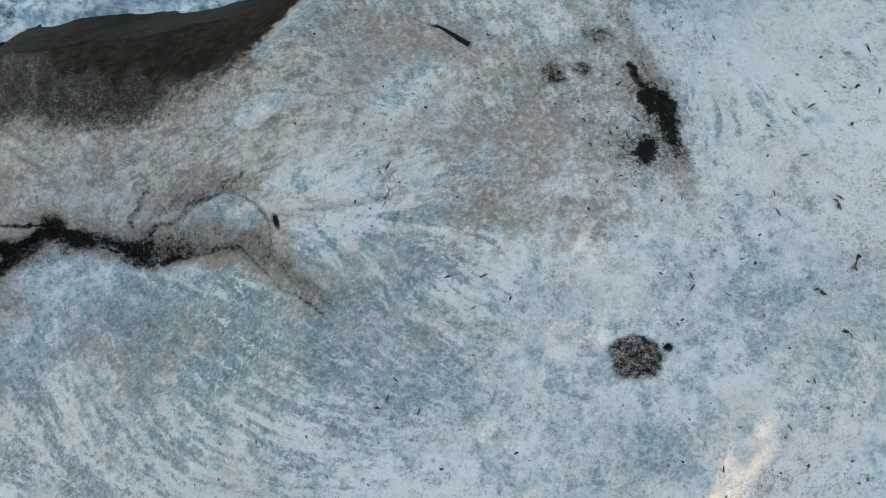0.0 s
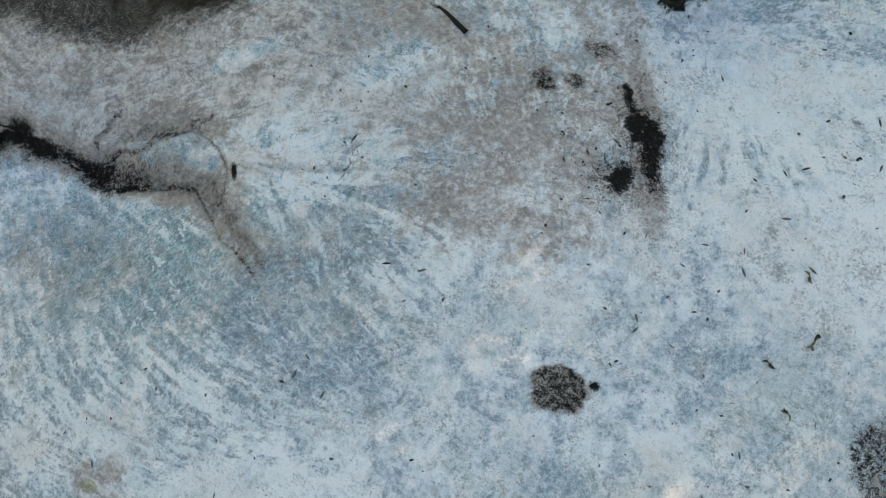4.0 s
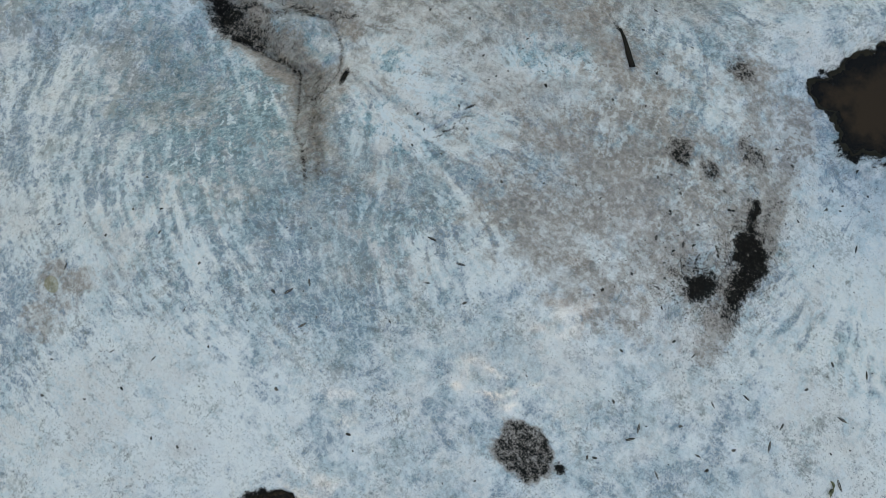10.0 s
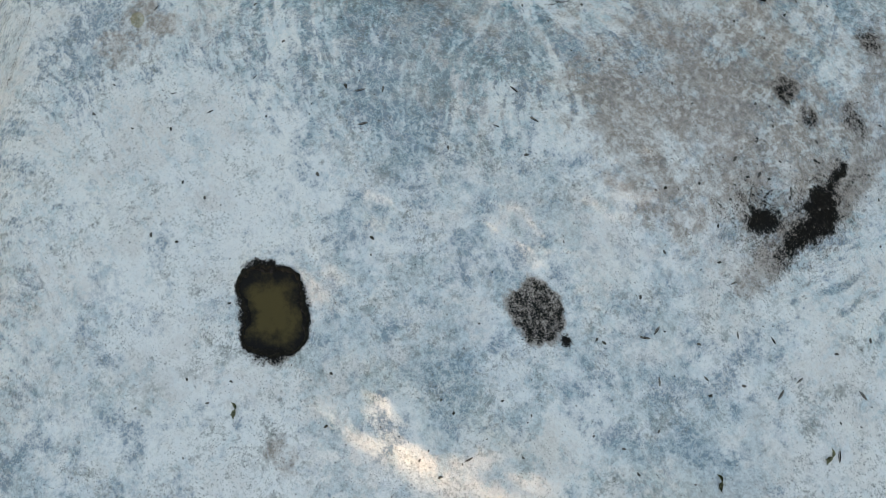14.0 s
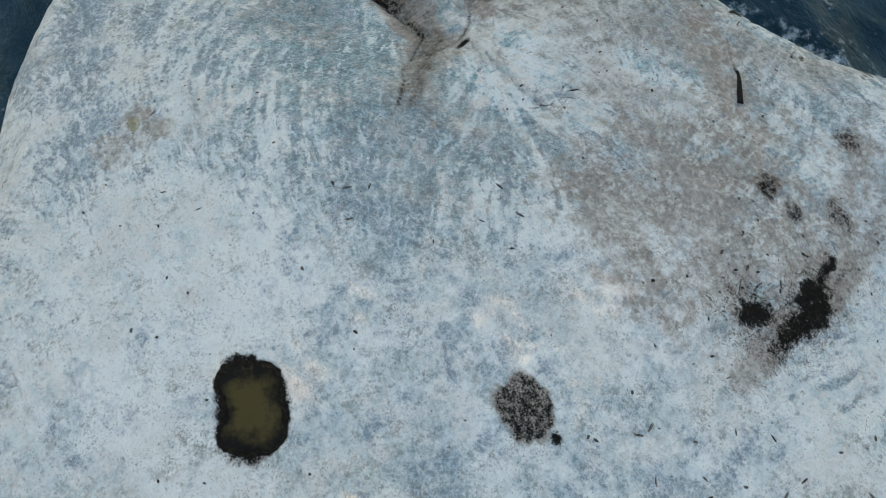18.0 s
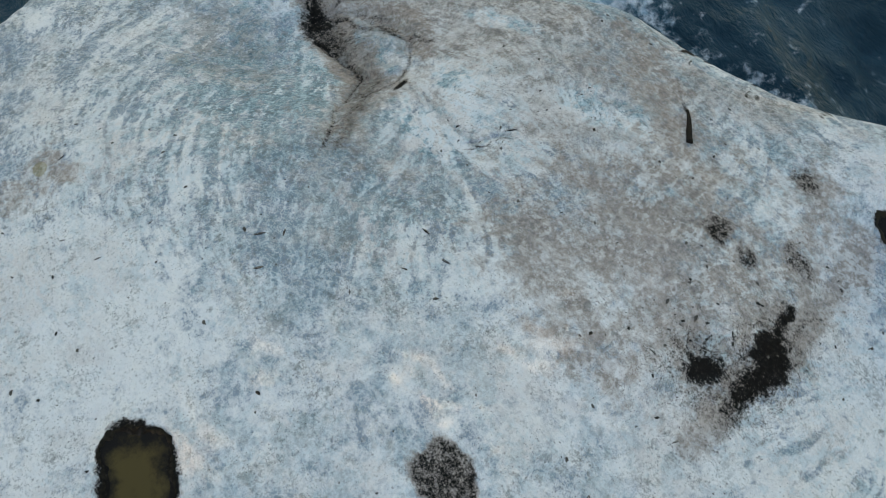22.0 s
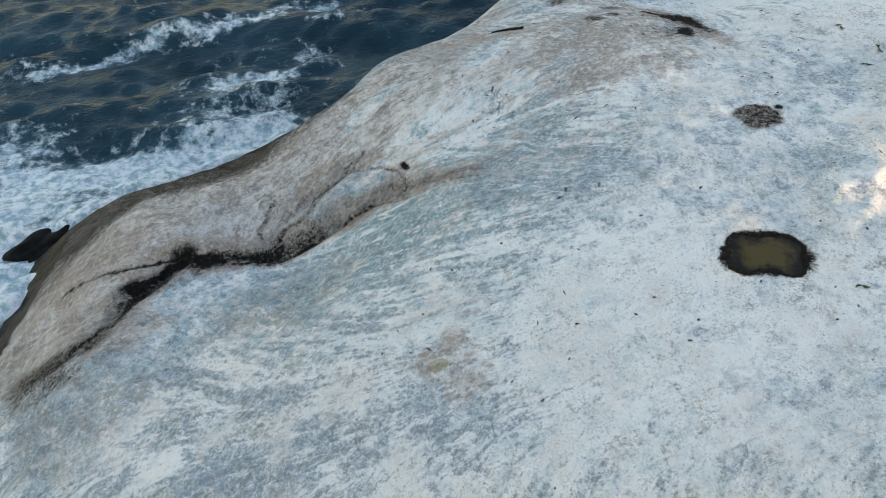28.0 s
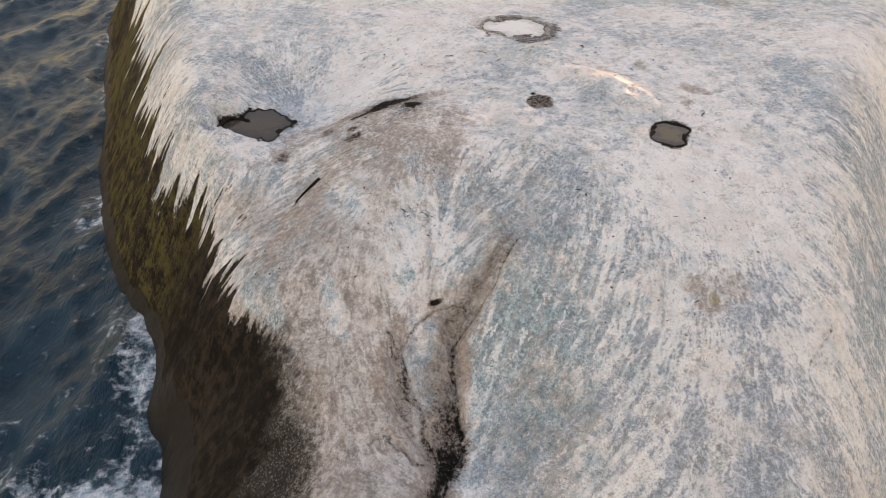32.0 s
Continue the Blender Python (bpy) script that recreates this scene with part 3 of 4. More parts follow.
# ---- the rock ----
def rock_sheet():
    xs, ys = steps(-12.6, 10.6, 0.032, -17, 75), steps(-6.8, 9.2, 0.032, -70, 40)
    x, y = np.meshgrid(xs, ys, indexing="ij")
    z = height(x, y)
    flat = broad(x, y)
    # downhill direction, and noise smeared along it
    e = 0.15
    sx, sy = (broad(x + e, y) - broad(x - e, y)) / (2 * e), (broad(x, y + e) - broad(x, y - e)) / (2 * e)
    slope = np.hypot(sx, sy)
    ux, uy = sx / (slope + 0.03), sy / (slope + 0.03)
    bx, by = 0.22 * (rough(x, y, 0.7, 3, 41) - 0.5), 0.22 * (rough(x, y, 0.7, 3, 47) - 0.5)
    smear, wide, broadly = np.zeros_like(x), np.zeros_like(x), np.zeros_like(x)
    for k in range(-9, 10):
        px, py = x + bx + ux * k * 0.055, y + by + uy * k * 0.055
        smear += grain(px, py, 0.075, 2) / 19
        px, py = x + bx + ux * k * 0.14, y + by + uy * k * 0.14
        wide += grain(px, py, 0.19, 6) / 19
        px, py = x + bx + ux * k * 0.20, y + by + uy * k * 0.20
        broadly += grain(px, py, 0.5, 8) / 19
    patchy = ramp(rough(x, y, 1.6, 4, 8), 0.44, 0.64)
    worn = np.maximum.reduce([spot(x, y, -5.6, 0.1, 1.5, 1.1, 10, 0.4), spot(x, y, -10.0, -0.8, 1.6, 1.4, 0, 0.4), spot(x, y, -8.6, 0.9, 1.2, 0.8, 0, 0.4),
                              spot(x, y, -7.5, 0.4, 2.2, 0.9, 0, 0.4), spot(x, y, -0.6, 5.3, 1.3, 0.8, 40, 0.4), spot(x, y, -0.2, 6.9, 1.2, 0.6, 30, 0.4)])
    steep = ramp(slope, 0.04, 0.30)
    marble = ramp(x + 1.6 * (patchy - 0.5), -3.4, -6.0) * ramp(y, -2.6, -0.6)
    marbling = 0.46 * ramp(worn, 0.30, 0.85) * (0.5 + patchy)
    slab = ramp(spot(x, y, -4.35, 2.6, 1.0, 0.5, 8, 0.4, 0.4), 0.25, 0.7)
    streak = steep * np.clip(0.06 + 0.40 * slab + 0.24 * patchy + 0.28 * marble + 0.42 * ramp(worn, 0.30, 0.85), 0, 0.7)
    d, s = along(x + bx, y + by, GULLY[5:])
    d2, s2 = along(x + bx, y + by, ARCH)
    streak = np.maximum(streak, np.maximum((0.90 - 0.35 * s) * np.exp(-(d / 0.34) ** 2), 0.55 * np.exp(-(d2 / 0.16) ** 2)))
    streak = np.maximum(streak, marbling)
    inland = coast(x) - y
    # trampled brown ground round the resting place
    dirt = np.maximum.reduce([
        0.95 * spot(x, y, 2.0, 3.9, 2.1, 1.9, 20, 0.30, 0.9), 0.85 * spot(x, y, 1.0, 2.5, 1.3, 1.0, 0, 0.35, 0.8),
        0.8 * spot(x, y, 0.6, 5.3, 2.6, 0.8, -12, 0.35, 0.9), 0.8 * spot(x, y, -0.9, 6.2, 1.6, 0.6, -25, 0.35, 0.7),
        0.8 * spot(x, y, 3.2, 5.7, 0.9, 1.6, 20, 0.3, 0.6), 0.8 * spot(x, y, 2.6, 2.4, 1.5, 0.8, 20, 0.35, 0.8)])
    for cx, cy, rx, ry in ((3.24, 5.54, 0.9, 0.7), (2.12, 6.91, 0.7, 0.5), (1.23, 4.88, 1.6, 0.7), (2.83, 3.95, 1.0, 0.7), (1.38, 2.2, 1.0, 0.6)):
        dirt = np.maximum(dirt, 0.85 * spot(x, y, cx, cy, rx, ry, 0, 0.5, 0.6))
    d, s = along(x, y, STREAK_TAIL)
    dirt = np.maximum(dirt * 1.15 - 0.14, 0.95 * np.exp(-(d / ((0.46 - 0.24 * s) * (0.4 + 1.2 * rough(x, y, 0.8, 3, 37)))) ** 2))
    d, s = along(x, y, GULLY)
    d2, s2 = along(x, y, [(p[0], p[1] + 0.18) for p in GULLY])
    d = np.minimum(d, d2)
    dirt = np.maximum(dirt, (1.05 - 0.80 * ramp(s, 0.55, 0.85)) * np.exp(-(d / ((0.52 - 0.26 * s) * (0.35 + 1.4 * rough(x, y, 0.5, 4, 29)))) ** 2))
    dirt = np.maximum(dirt, 0.75 * spot(x, y, -4.6, 2.15, 1.5, 0.36, -3, 0.5, 0.4))
    d, s = along(x, y, ARCH)
    dirt = np.maximum(dirt, 0.6 * np.exp(-(d / 0.22) ** 2))
    d, s = along(x + 2 * bx, y + 2 * by, BAND)
    dirt = np.maximum(dirt, 0.7 * np.exp(-(d / 0.60) ** 2))
    streak = np.maximum(streak, (1.05 - 0.15 * s) * np.exp(-(d / (0.40 + 0.30 * s)) ** 2))
    # gully flank: shade put into the colour together with brown stain
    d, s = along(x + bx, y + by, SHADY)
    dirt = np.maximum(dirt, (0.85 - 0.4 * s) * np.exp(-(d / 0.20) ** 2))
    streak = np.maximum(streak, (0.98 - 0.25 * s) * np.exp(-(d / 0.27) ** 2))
    d, s = along(x + bx, y + by, SLAB)
    dirt = np.maximum(dirt, 1.15 * np.exp(-(d / 0.30) ** 2))
    streak = np.maximum(streak, 0.58 * np.exp(-(d / 0.32) ** 2))
    d, s = along(x + bx, y + by, ROLL)
    dirt = np.maximum(dirt, 0.80 * np.exp(-(d / 0.22) ** 2))
    d, s = along(x, y, FORK)
    dirt = np.maximum(dirt, 0.8 * np.exp(-(d / 0.20) ** 2))
    dirt = np.maximum(dirt, 1.25 * ramp(spot(x, y, 2.13, 4.90, 0.20, 0.30, 0, 0.3, 0.2), 0.3, 0.7))
    dirt = np.maximum(dirt, 1.3 * ramp(spot(x, y, 3.35, -0.15, 0.44, 0.38, 0, 0.5, 0.25), 0.3, 0.7))
    dirt = np.maximum(dirt, np.maximum(0.85 * spot(x, y, -10.4, 3.0, 2.6, 1.8, 0, 0.4, 0.8), 0.62 * spot(x, y, -6.8, 4.4, 2.8, 1.3, 0, 0.4, 0.8)))
    dirt = np.maximum(dirt, 0.62 * ramp(spot(x, y, -3.55, -3.5, 0.58, 0.66, 0, 0.5, 0.35), 0.2, 0.75))
    for cx, cy, rx, ry, turn in ((5.9, -3.3, 0.35, 0.25, 0), (4.2, -4.5, 0.6, 0.25, 40), (12.4, -7.3, 0.8, 0.4, 20), (3.4, -4.1, 0.3, 0.2, 0), (9.7, 0.3, 0.95, 1.40, -10)):
        dirt = np.maximum(dirt, 0.72 * ramp(spot(x, y, cx, cy, rx, ry, turn, 0.5, 0.35), 0.2, 0.75))
    dirt = np.maximum(dirt, 0.7 * ramp(basin(x, y, POOLS[0]), 0.22, 0.45))
    teal = np.zeros_like(x)
    # bare stone between the gully and the north edge
    dg, s = along(x, y, [(-13.5, 1.2), (-11.2, 1.0), *BAND[:4][::-1], *GULLY[1:]])
    north = y > np.interp(x, [-13, -11, -9.3, -8.2, -6, -3.5, -1.4], [1.2, 1.0, 1.66, 2.4, 2.05, 1.9, 0.3])
    drift = 2.4 * (rough(x, y, 1.8, 3, 19) - 0.5)
    bare = np.where(north, 0.95, 0.95 * np.exp(-(dg / 0.45) ** 2)) * (0.35 * ramp(x + drift, 0.8, -1.0) + 0.65 * ramp(x + drift, -1.5, -4.0))
    bare = np.maximum(bare, 0.6 * ramp(x + drift, 3.0, -0.5) * ramp(y + 0.5 * drift, 2.4, 3.6))
    bare = bare * (1 - 0.8 * ramp(spot(x, y, -4.35, 2.6, 0.95, 0.46, 8, 0.5, 0.4), 0.25, 0.75)) * (1 - 0.6 * ramp(spot(x, y, -2.0, 6.9, 2.0, 0.5, 32, 0.3), 0.4, 0.6))
    for cx, cy, rx, ry, turn in ((-2.3, 3.1, 1.1, 0.30, -6), (-1.7, 2.1, 0.9, 0.35, 0), (-0.5, 4.8, 0.8, 0.4, 25), (-3.4, 4.6, 0.9, 0.25, 25)):
        cool = ramp(spot(x, y, cx, cy, rx, ry, turn, 0.5, 0.4), 0.25, 0.75)
        bare, teal = bare * (1 - 0.75 * cool), np.maximum(teal, 1.5 * cool)
    bare = np.maximum(bare, 0.75 * ramp(spot(x, y, -9.4, 0.9, 1.2, 0.8, 0, 0.3), 0.35, 0.7))
    film = np.maximum.reduce([teal, 1.6 * spot(x, y, -4.3, 2.6, 1.1, 0.6, 10), 1.3 * spot(x, y, -1.6, 2.6, 1.7, 1.2, 0, 0.3), 1.1 * spot(x, y, -0.4, 0.9, 1.6, 1.2, 0, 0.3),
                              0.28 + 0.7 * rough(x, y, 2.6, 3, 14) + 0.45 * ramp(x, -1.0, -4.0) * ramp(x, -11.0, -8.5) * ramp(y, -2.2, 0.2), 0.9 * spot(x, y, 6.5, 5.0, 2.0, 3.0, 0, 0.3), 1.35 * spot(x, y, -5.4, 0.2, 2.6, 1.7, 0, 0.4)])
    film = film * (1 - 0.6 * ramp(spot(x, y, -7.0, -3.6, 3.6, 2.6, -45, 0.3), 0.3, 0.7))
    # weed on the sea face, gravelly and grey farther west
    fingers = 4.0 * (wide - 0.5) + 3.0 * (broadly - 0.5) + 1.6 * (smear - 0.5) + 0.7 * (rough(x, y, 1.6, 3, 17) - 0.5)
    fingers = fingers * (0.30 + 0.70 * ramp(x, -3.2, -0.5))
    band = 2.8 + 1.3 * fingers + 0.5 * ramp(x, 0, -4) - 1.3 * ramp(x, -5.5, -8.5) - 1.2 * ramp(x, -8.5, -10.0)
    weed = ramp(inland, band + 0.6, band - 0.6) * ramp(x, -12.5, -10.0)
    olive = ramp(x + drift, -1.0, 2.5) * 0.85
    gravel = ramp(inland + 1.6 * (rough(x, y, 1.1, 4, 21) - 0.5), 4.9, 3.0) * ramp(x, -2.4, -4.4) * 0.82
    fresh = np.clip(0.9 * ramp(x + drift, 3.2, 6.5) + 0.8 * ramp(spot(x, y, -6.5, -4.0, 3.2, 2.6, -45, 0.3), 0.3, 0.7) + 0.6 * ramp(spot(x, y, 3.0, -3.5, 3.0, 2.0, 0, 0.3), 0.3, 0.6)
                    + 0.5 * ramp(spot(x, y, 1.5, 8.5, 2.5, 1.2, 30, 0.3), 0.3, 0.6), 0, 1) * (0.45 + 0.8 * rough(x, y, 2.0, 4, 31))
    def spread(v):
        return (v - v[::7, ::7].mean()) / v[::7, ::7].std()

    still = 1 - 0.85 * ramp(spot(x, y, 4.8, 7.2, 3.0, 2.6, 0, 0.2), 0.3, 0.6)
    runs = 0.5 + still * (0.52 + 0.45 * ramp(x, -6.5, -9.0) + 0.3 * ramp(x, 0.0, 3.0)) * ramp(slope, 0.05, 0.36) * (0.3 + 1.3 * ramp(rough(x, y, 1.9, 4, 43), 0.36, 0.64)) * (0.075 * spread(smear) + 0.045 * spread(wide) + 0.025 * spread(broadly)) + 0.075 * spread(rough(x, y, 2.8, 5, 33))
    # soaked black places, and the shaded gully strip darkened along with them
    muck = np.zeros_like(x)
    for cx, cy, rx, ry, turn in ((3.73, 3.41, 0.20, 0.30, -25), (3.88, 0.0, 0.09, 0.07, 0), (-8.12, 2.52, 0.34, 0.22, 0),
                                 (-7.5, 2.25, 0.42, 0.20, 0), (-3.02, 2.40, 0.06, 0.14, 20)):
        muck = np.maximum(muck, spot(x, y, cx, cy, rx, ry, turn, 0.12, 0.30))
    for cx, cy, rx, ry, turn, most in ((3.98, 4.38, 0.27, 0.42, 22, 0.85), (4.16, 3.86, 0.22, 0.34, 8, 0.75), (2.13, 4.90, 0.26, 0.26, 0, 0.55), (2.70, 4.98, 0.2, 0.15, 0, 0.5), (2.05, 6.85, 0.26, 0.2, 0, 0.5), (3.05, 5.75, 0.3, 0.2, 0, 0.48)):
        muck = np.maximum(muck, most * ramp(spot(x, y, cx, cy, rx, ry, turn, 0.6, 0.24), 0.0, 0.85))
    muck = np.maximum(muck, 0.53 * ramp(spot(x, y, 3.35, -0.15, 0.40, 0.34, 0, 0.3, 0.25), 0.34, 0.52))
    splash = np.maximum(spot(x, y, 3.70, 3.35, 0.65, 0.55, 0, 0.2), spot(x, y, 4.0, 4.2, 0.6, 1.2, 15, 0.2))
    muck = np.maximum(muck * 1.25 - 0.15, splash * 0.5)
    thick = 0.3 + 2.4 * rough(x, y, 0.9, 2, 23) ** 2
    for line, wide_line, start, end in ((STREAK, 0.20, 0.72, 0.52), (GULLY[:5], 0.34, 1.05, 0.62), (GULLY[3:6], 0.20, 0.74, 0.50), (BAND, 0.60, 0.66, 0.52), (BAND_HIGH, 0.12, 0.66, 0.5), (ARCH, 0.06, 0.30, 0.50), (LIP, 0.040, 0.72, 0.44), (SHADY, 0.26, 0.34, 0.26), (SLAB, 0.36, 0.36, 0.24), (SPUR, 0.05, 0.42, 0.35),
                                        (LIP_CRACK, 0.014, 0.45, 0.35), (CHIP_CRACK, 0.022, 0.5, 0.45), ([(0.09, 6.07), (-0.55, 6.40)], 0.12, 0.6, 0.3), (SEAM, 0.06, 0.45, 0.55)):
        wander = 0.34 * (rough(x, y, 0.40, 4, 11) - 0.5) + (0.26 if line[0][0] < 0 else 0.0) * (rough(x, y, 1.1, 2, 12) - 0.5)
        d, s = along(x + wander, y - wander, line)
        muck = np.maximum(muck, (start + (end - start) * s) * np.exp(-(d / (wide_line * thick)) ** 2) * (0.75 + 0.5 * rough(x, y, 0.4, 2, 25)))
    for pool in POOLS[:2]:
        muck = np.maximum(muck, 0.95 * ramp(basin(x, y, pool), 0.22, 0.48))
    muck = np.maximum(muck, 0.50 * ramp(basin(x, y, POOLS[2]), 0.20, 0.46))
    muck = np.maximum(muck, 0.50 * ramp(spot(x, y, 8.55, -0.30, 0.55, 0.70, 0, 0.5, 0.5), 0.25, 0.65))
    yellow = ramp(spot(x, y, -3.75, -3.42, 0.16, 0.12), 0.3, 0.7)
    foot = ramp(inland + 0.5 * (rough(x, y, 0.7, 3, 27) - 0.5), 1.35, 0.80) * ramp(x, 0.0, -4.0)
    foot = np.maximum(foot, ramp(flat + 0.5 * (rough(x, y, 0.8, 3, 2) - 0.5), -6.0, -6.6))
    downhill = np.stack([ux, uy, ux * sx + uy * sy], -1)
    layers = [("streak", streak), ("downhill", downhill), ("steep", steep), ("fresh", fresh), ("runs", runs), ("dirt", dirt), ("bare", bare), ("film", film), ("weed", weed), ("olive", olive), ("gravel", gravel), ("muck", muck), ("yellow", yellow), ("foot", foot)]
    return sheet("ground", xs, ys, np.maximum(z, -9.0), ROCK, layers, z > -8.6)


tagged(rock_sheet(), "smooth grey rock crusted white with bird droppings, stained brown and cracked, falling to the sea", "rock", kind="structure")


# ---- the sea ----
def sea_sheet():
    xs, ys = steps(-32, 34, 0.17, -3000, 3000, 1.10), steps(-18, 50, 0.17, -3000, 3000, 1.10)
    x, y = np.meshgrid(xs, ys, indexing="ij")
    # short-crested wind waves running in on the rock
    rng = np.random.RandomState(12)
    bend = 2.4 * (rough(x, y, 9.0, 2, 4) - 0.5)
    gust = 0.55 + 0.9 * rough(x, y, 14.0, 2, 2)
    z = np.zeros_like(x)
    count = 44
    for k in range(count):
        length = 0.60 * (6.4 / 0.60) ** (k / (count - 1))
        way = radians(98 + 26 * rng.randn())
        turn = (x * math.cos(way) + y * math.sin(way) + bend * (0.4 + 0.6 * rng.rand())) * math.tau / length + math.tau * rng.rand()
        swing = 0.052 * length / math.tau * (1.3 if length < 2.6 else 0.85)
        z += swing * (np.exp(np.sin(turn)) - 1.266)
    z *= gust
    calm = 1 / (1 + (np.hypot(x, y) / 160) ** 2)
    z *= calm
    depth = SEA - broad(x, y)
    shore = np.exp(-np.maximum(depth, 0) / (1.9 + 1.1 * ramp(x, -3.0, -7.0)))
    patch = rough(x, y, 4.0, 4, 6)
    near_west = ramp(x, -3.6, -6.0) * ramp(x, -15.0, -11.0) * ramp(y, 2.0, 6.0) * np.exp(-(np.maximum(depth - 1.2 * patch, 0) / 2.0) ** 2)
    surf = 0.62 * near_west * (0.45 + 1.2 * patch) + shore * (0.35 + 1.5 * ramp(patch, 0.40, 0.66)) * (0.40 + 0.8 * ramp(x, -2.0, -6.0) * ramp(y, 1.0, 6.0) - 0.3 * ramp(y, 5.0, 2.0) + 0.5 * ramp(spot(x, y, 17.5, 21.5, 4, 3, 30, 0.3, 2.0), 0.3, 0.7))
    caps = ramp(z + 0.30 * (rough(x, y, 3.0, 3, 9) - 0.5), 0.24, 0.46) * ramp(rough(x, y, 7.0, 3, 12), 0.50, 0.66)
    for cx, cy, rx, ry in ((-2.8, 16.9, 1.1, 0.35), (-3.8, 14.5, 0.8, 0.8), (-6.0, 13.3, 1.7, 0.5), (1.2, 18.1, 1.0, 0.3), (-11.9, 29.0, 3.0, 0.5), (0.0, 24.8, 1.2, 0.4), (-4.5, 17.9, 2.0, 0.3), (10.0, 22.8, 0.8, 0.5)):
        caps = np.maximum(caps, 0.85 * ramp(spot(x, y, cx, cy, rx, ry, 10, 0.5, 0.7), 0.2, 0.8))
    # a long spilling crest off the point
    d, s = along(x, y + 1.4 * (rough(x, y, 1.6, 3, 71) - 0.5), [(-13.5, 16.0), (-11.5, 16.3), (-8.6, 17.2), (-6.6, 17.1), (-5.0, 17.3), (-2.4, 18.0)])
    caps = np.maximum(caps, (1.35 - 0.25 * s) * np.exp(-(d / (0.42 - 0.16 * s)) ** 2) * (0.45 + 0.9 * rough(x, y, 0.8, 3, 73)))
    foam = np.clip(0.95 * surf + 0.62 * caps * calm + 0.10 * rough(x, y, 2.5, 4, 3), 0, 1.2)
    z += 0.35 * surf * (rough(x, y, 0.9, 3, 15) - 0.35)
    return sheet("water", xs, ys, SEA + z, WATER, [("foam", foam)])


tagged(sea_sheet(), "dark choppy sea with white foam along the rock", "sea", kind="structure")


# ---- unseen headland, added in the south-east so that its shade lies over the rock ----
def headland():
    xs, ys = np.linspace(-75, 75, 60), np.linspace(-14, 30, 16)
    x, y = np.meshgrid(xs, ys, indexing="ij")
    z = HEAD_TOP * np.exp(-(y / 12.0) ** 2) ** 0.5 + 0.15 * (rough(x, y, 4.0, 3, 5) - 0.5) - 9 * ramp(np.abs(y - 8), 14, 22)
    ob = sheet("backdrop", xs, ys, z, SHADE_HILL)
    ob.matrix_world = Matrix.Translation((SUN_WAY.x * 62, SUN_WAY.y * 62, 0)) @ Matrix.Rotation(math.atan2(SUN_WAY.y, SUN_WAY.x) - math.pi / 2, 4, "Z")
    return ob


# height of the added shade caster, so the sun just clears it
HEAD_TOP = 3.56
tagged(headland(), "unseen low headland added to shade the rock", "headland", kind="structure")


# ---- pools ----
def pool_edge(pool, cx, cy, a):
    far = np.linspace(0, 2.2, 221)
    return far[np.argmin(basin(cx + far * math.cos(a), cy + far * math.sin(a), pool) > 0.42)]


def rock_pool(pool, material, crust, wide, label, rim_label):
    cx, cy = np.mean([lobe[0] for lobe in pool[2]]), np.mean([lobe[1] for lobe in pool[2]])
    level = LEVELS[pool[0]]
    thing = tagged(new("rock_pool"), label, "rock pool")
    thing.location = (cx, cy, level)
    rings, around = 8, 96
    edges = [pool_edge(pool, cx, cy, k * math.tau / around) for k in range(around)]
    bm = bmesh.new()
    rows = [[bm.verts.new((edges[k] * (r + 1) / rings * math.cos(k * math.tau / around), edges[k] * (r + 1) / rings * math.sin(k * math.tau / around), 0.0))
             for k in range(around)] for r in range(rings)]
    middle = bm.verts.new((0, 0, 0))
    for k in range(around):
        bm.faces.new((middle, rows[0][k], rows[0][(k + 1) % around]))
        for a, b in zip(rows, rows[1:]):
            bm.faces.new((a[k], b[k], b[(k + 1) % around], a[(k + 1) % around]))
    surface = part("water_surface", bm, material, thing)
    layer = surface.data.attributes.new("middle", "FLOAT", "POINT")
    layer.data.foreach_set("value", [1 - (k // around + 1) / rings for k in range(rings * around)] + [1.0])
    # lumpy crust along the water's edge
    rng = random.Random(pool[0])
    bm = bmesh.new()
    rows = []
    fine = around * 2
    spread = [wide * rng.choice((0.15, 0.5, 1.0, 2.2)) * rng.uniform(0.6, 1.4) for _ in range(fine)]
    for k in range(fine):
        a = k * math.tau / fine
        edge = float(np.interp(k / 2, range(around + 1), edges + edges[:1]))
        w = (spread[k] + spread[k - 1] + spread[(k + 1) % fine]) / 3
        reach = edge + w * np.array([-1.0, -0.4, 0.1, 0.5])
        x, y = reach * math.cos(a), reach * math.sin(a)
        base = np.maximum(height(cx + x, cy + y) - level, 0.0)
        rows.append([bm.verts.new((x[j], y[j], base[j] + (-0.012, 0.010, 0.012, -0.008)[j] * rng.uniform(0.5, 1.3))) for j in range(4)])
    for k in range(fine):
        a, b = rows[k], rows[(k + 1) % fine]
        for j in range(3):
            bm.faces.new((a[j], a[j + 1], b[j + 1], b[j]))
    part("rim", bm, crust, thing, rim_label)
    return thing


rock_pool(POOLS[0], MURK, ALGAE, 0.05, "murky olive brown puddle with a black rim in the white rock", "lumpy black algae crust")
rock_pool(POOLS[1], BROWN_POOL, ALGAE, 0.06, "dark brown ragged pool standing on the stained rock", "lumpy black algae crust")
rock_pool(POOLS[2], SKY_PALE_POOL, BROWN_CRUST, 0.09, "shallow oval pool reflecting the sky, ringed with brown", "thin brown crust")
rock_pool(POOLS[3], OCHRE_POOL, BROWN_CRUST, 0.09, "small ochre yellow pool lying in the white rock", "thin brown crust")


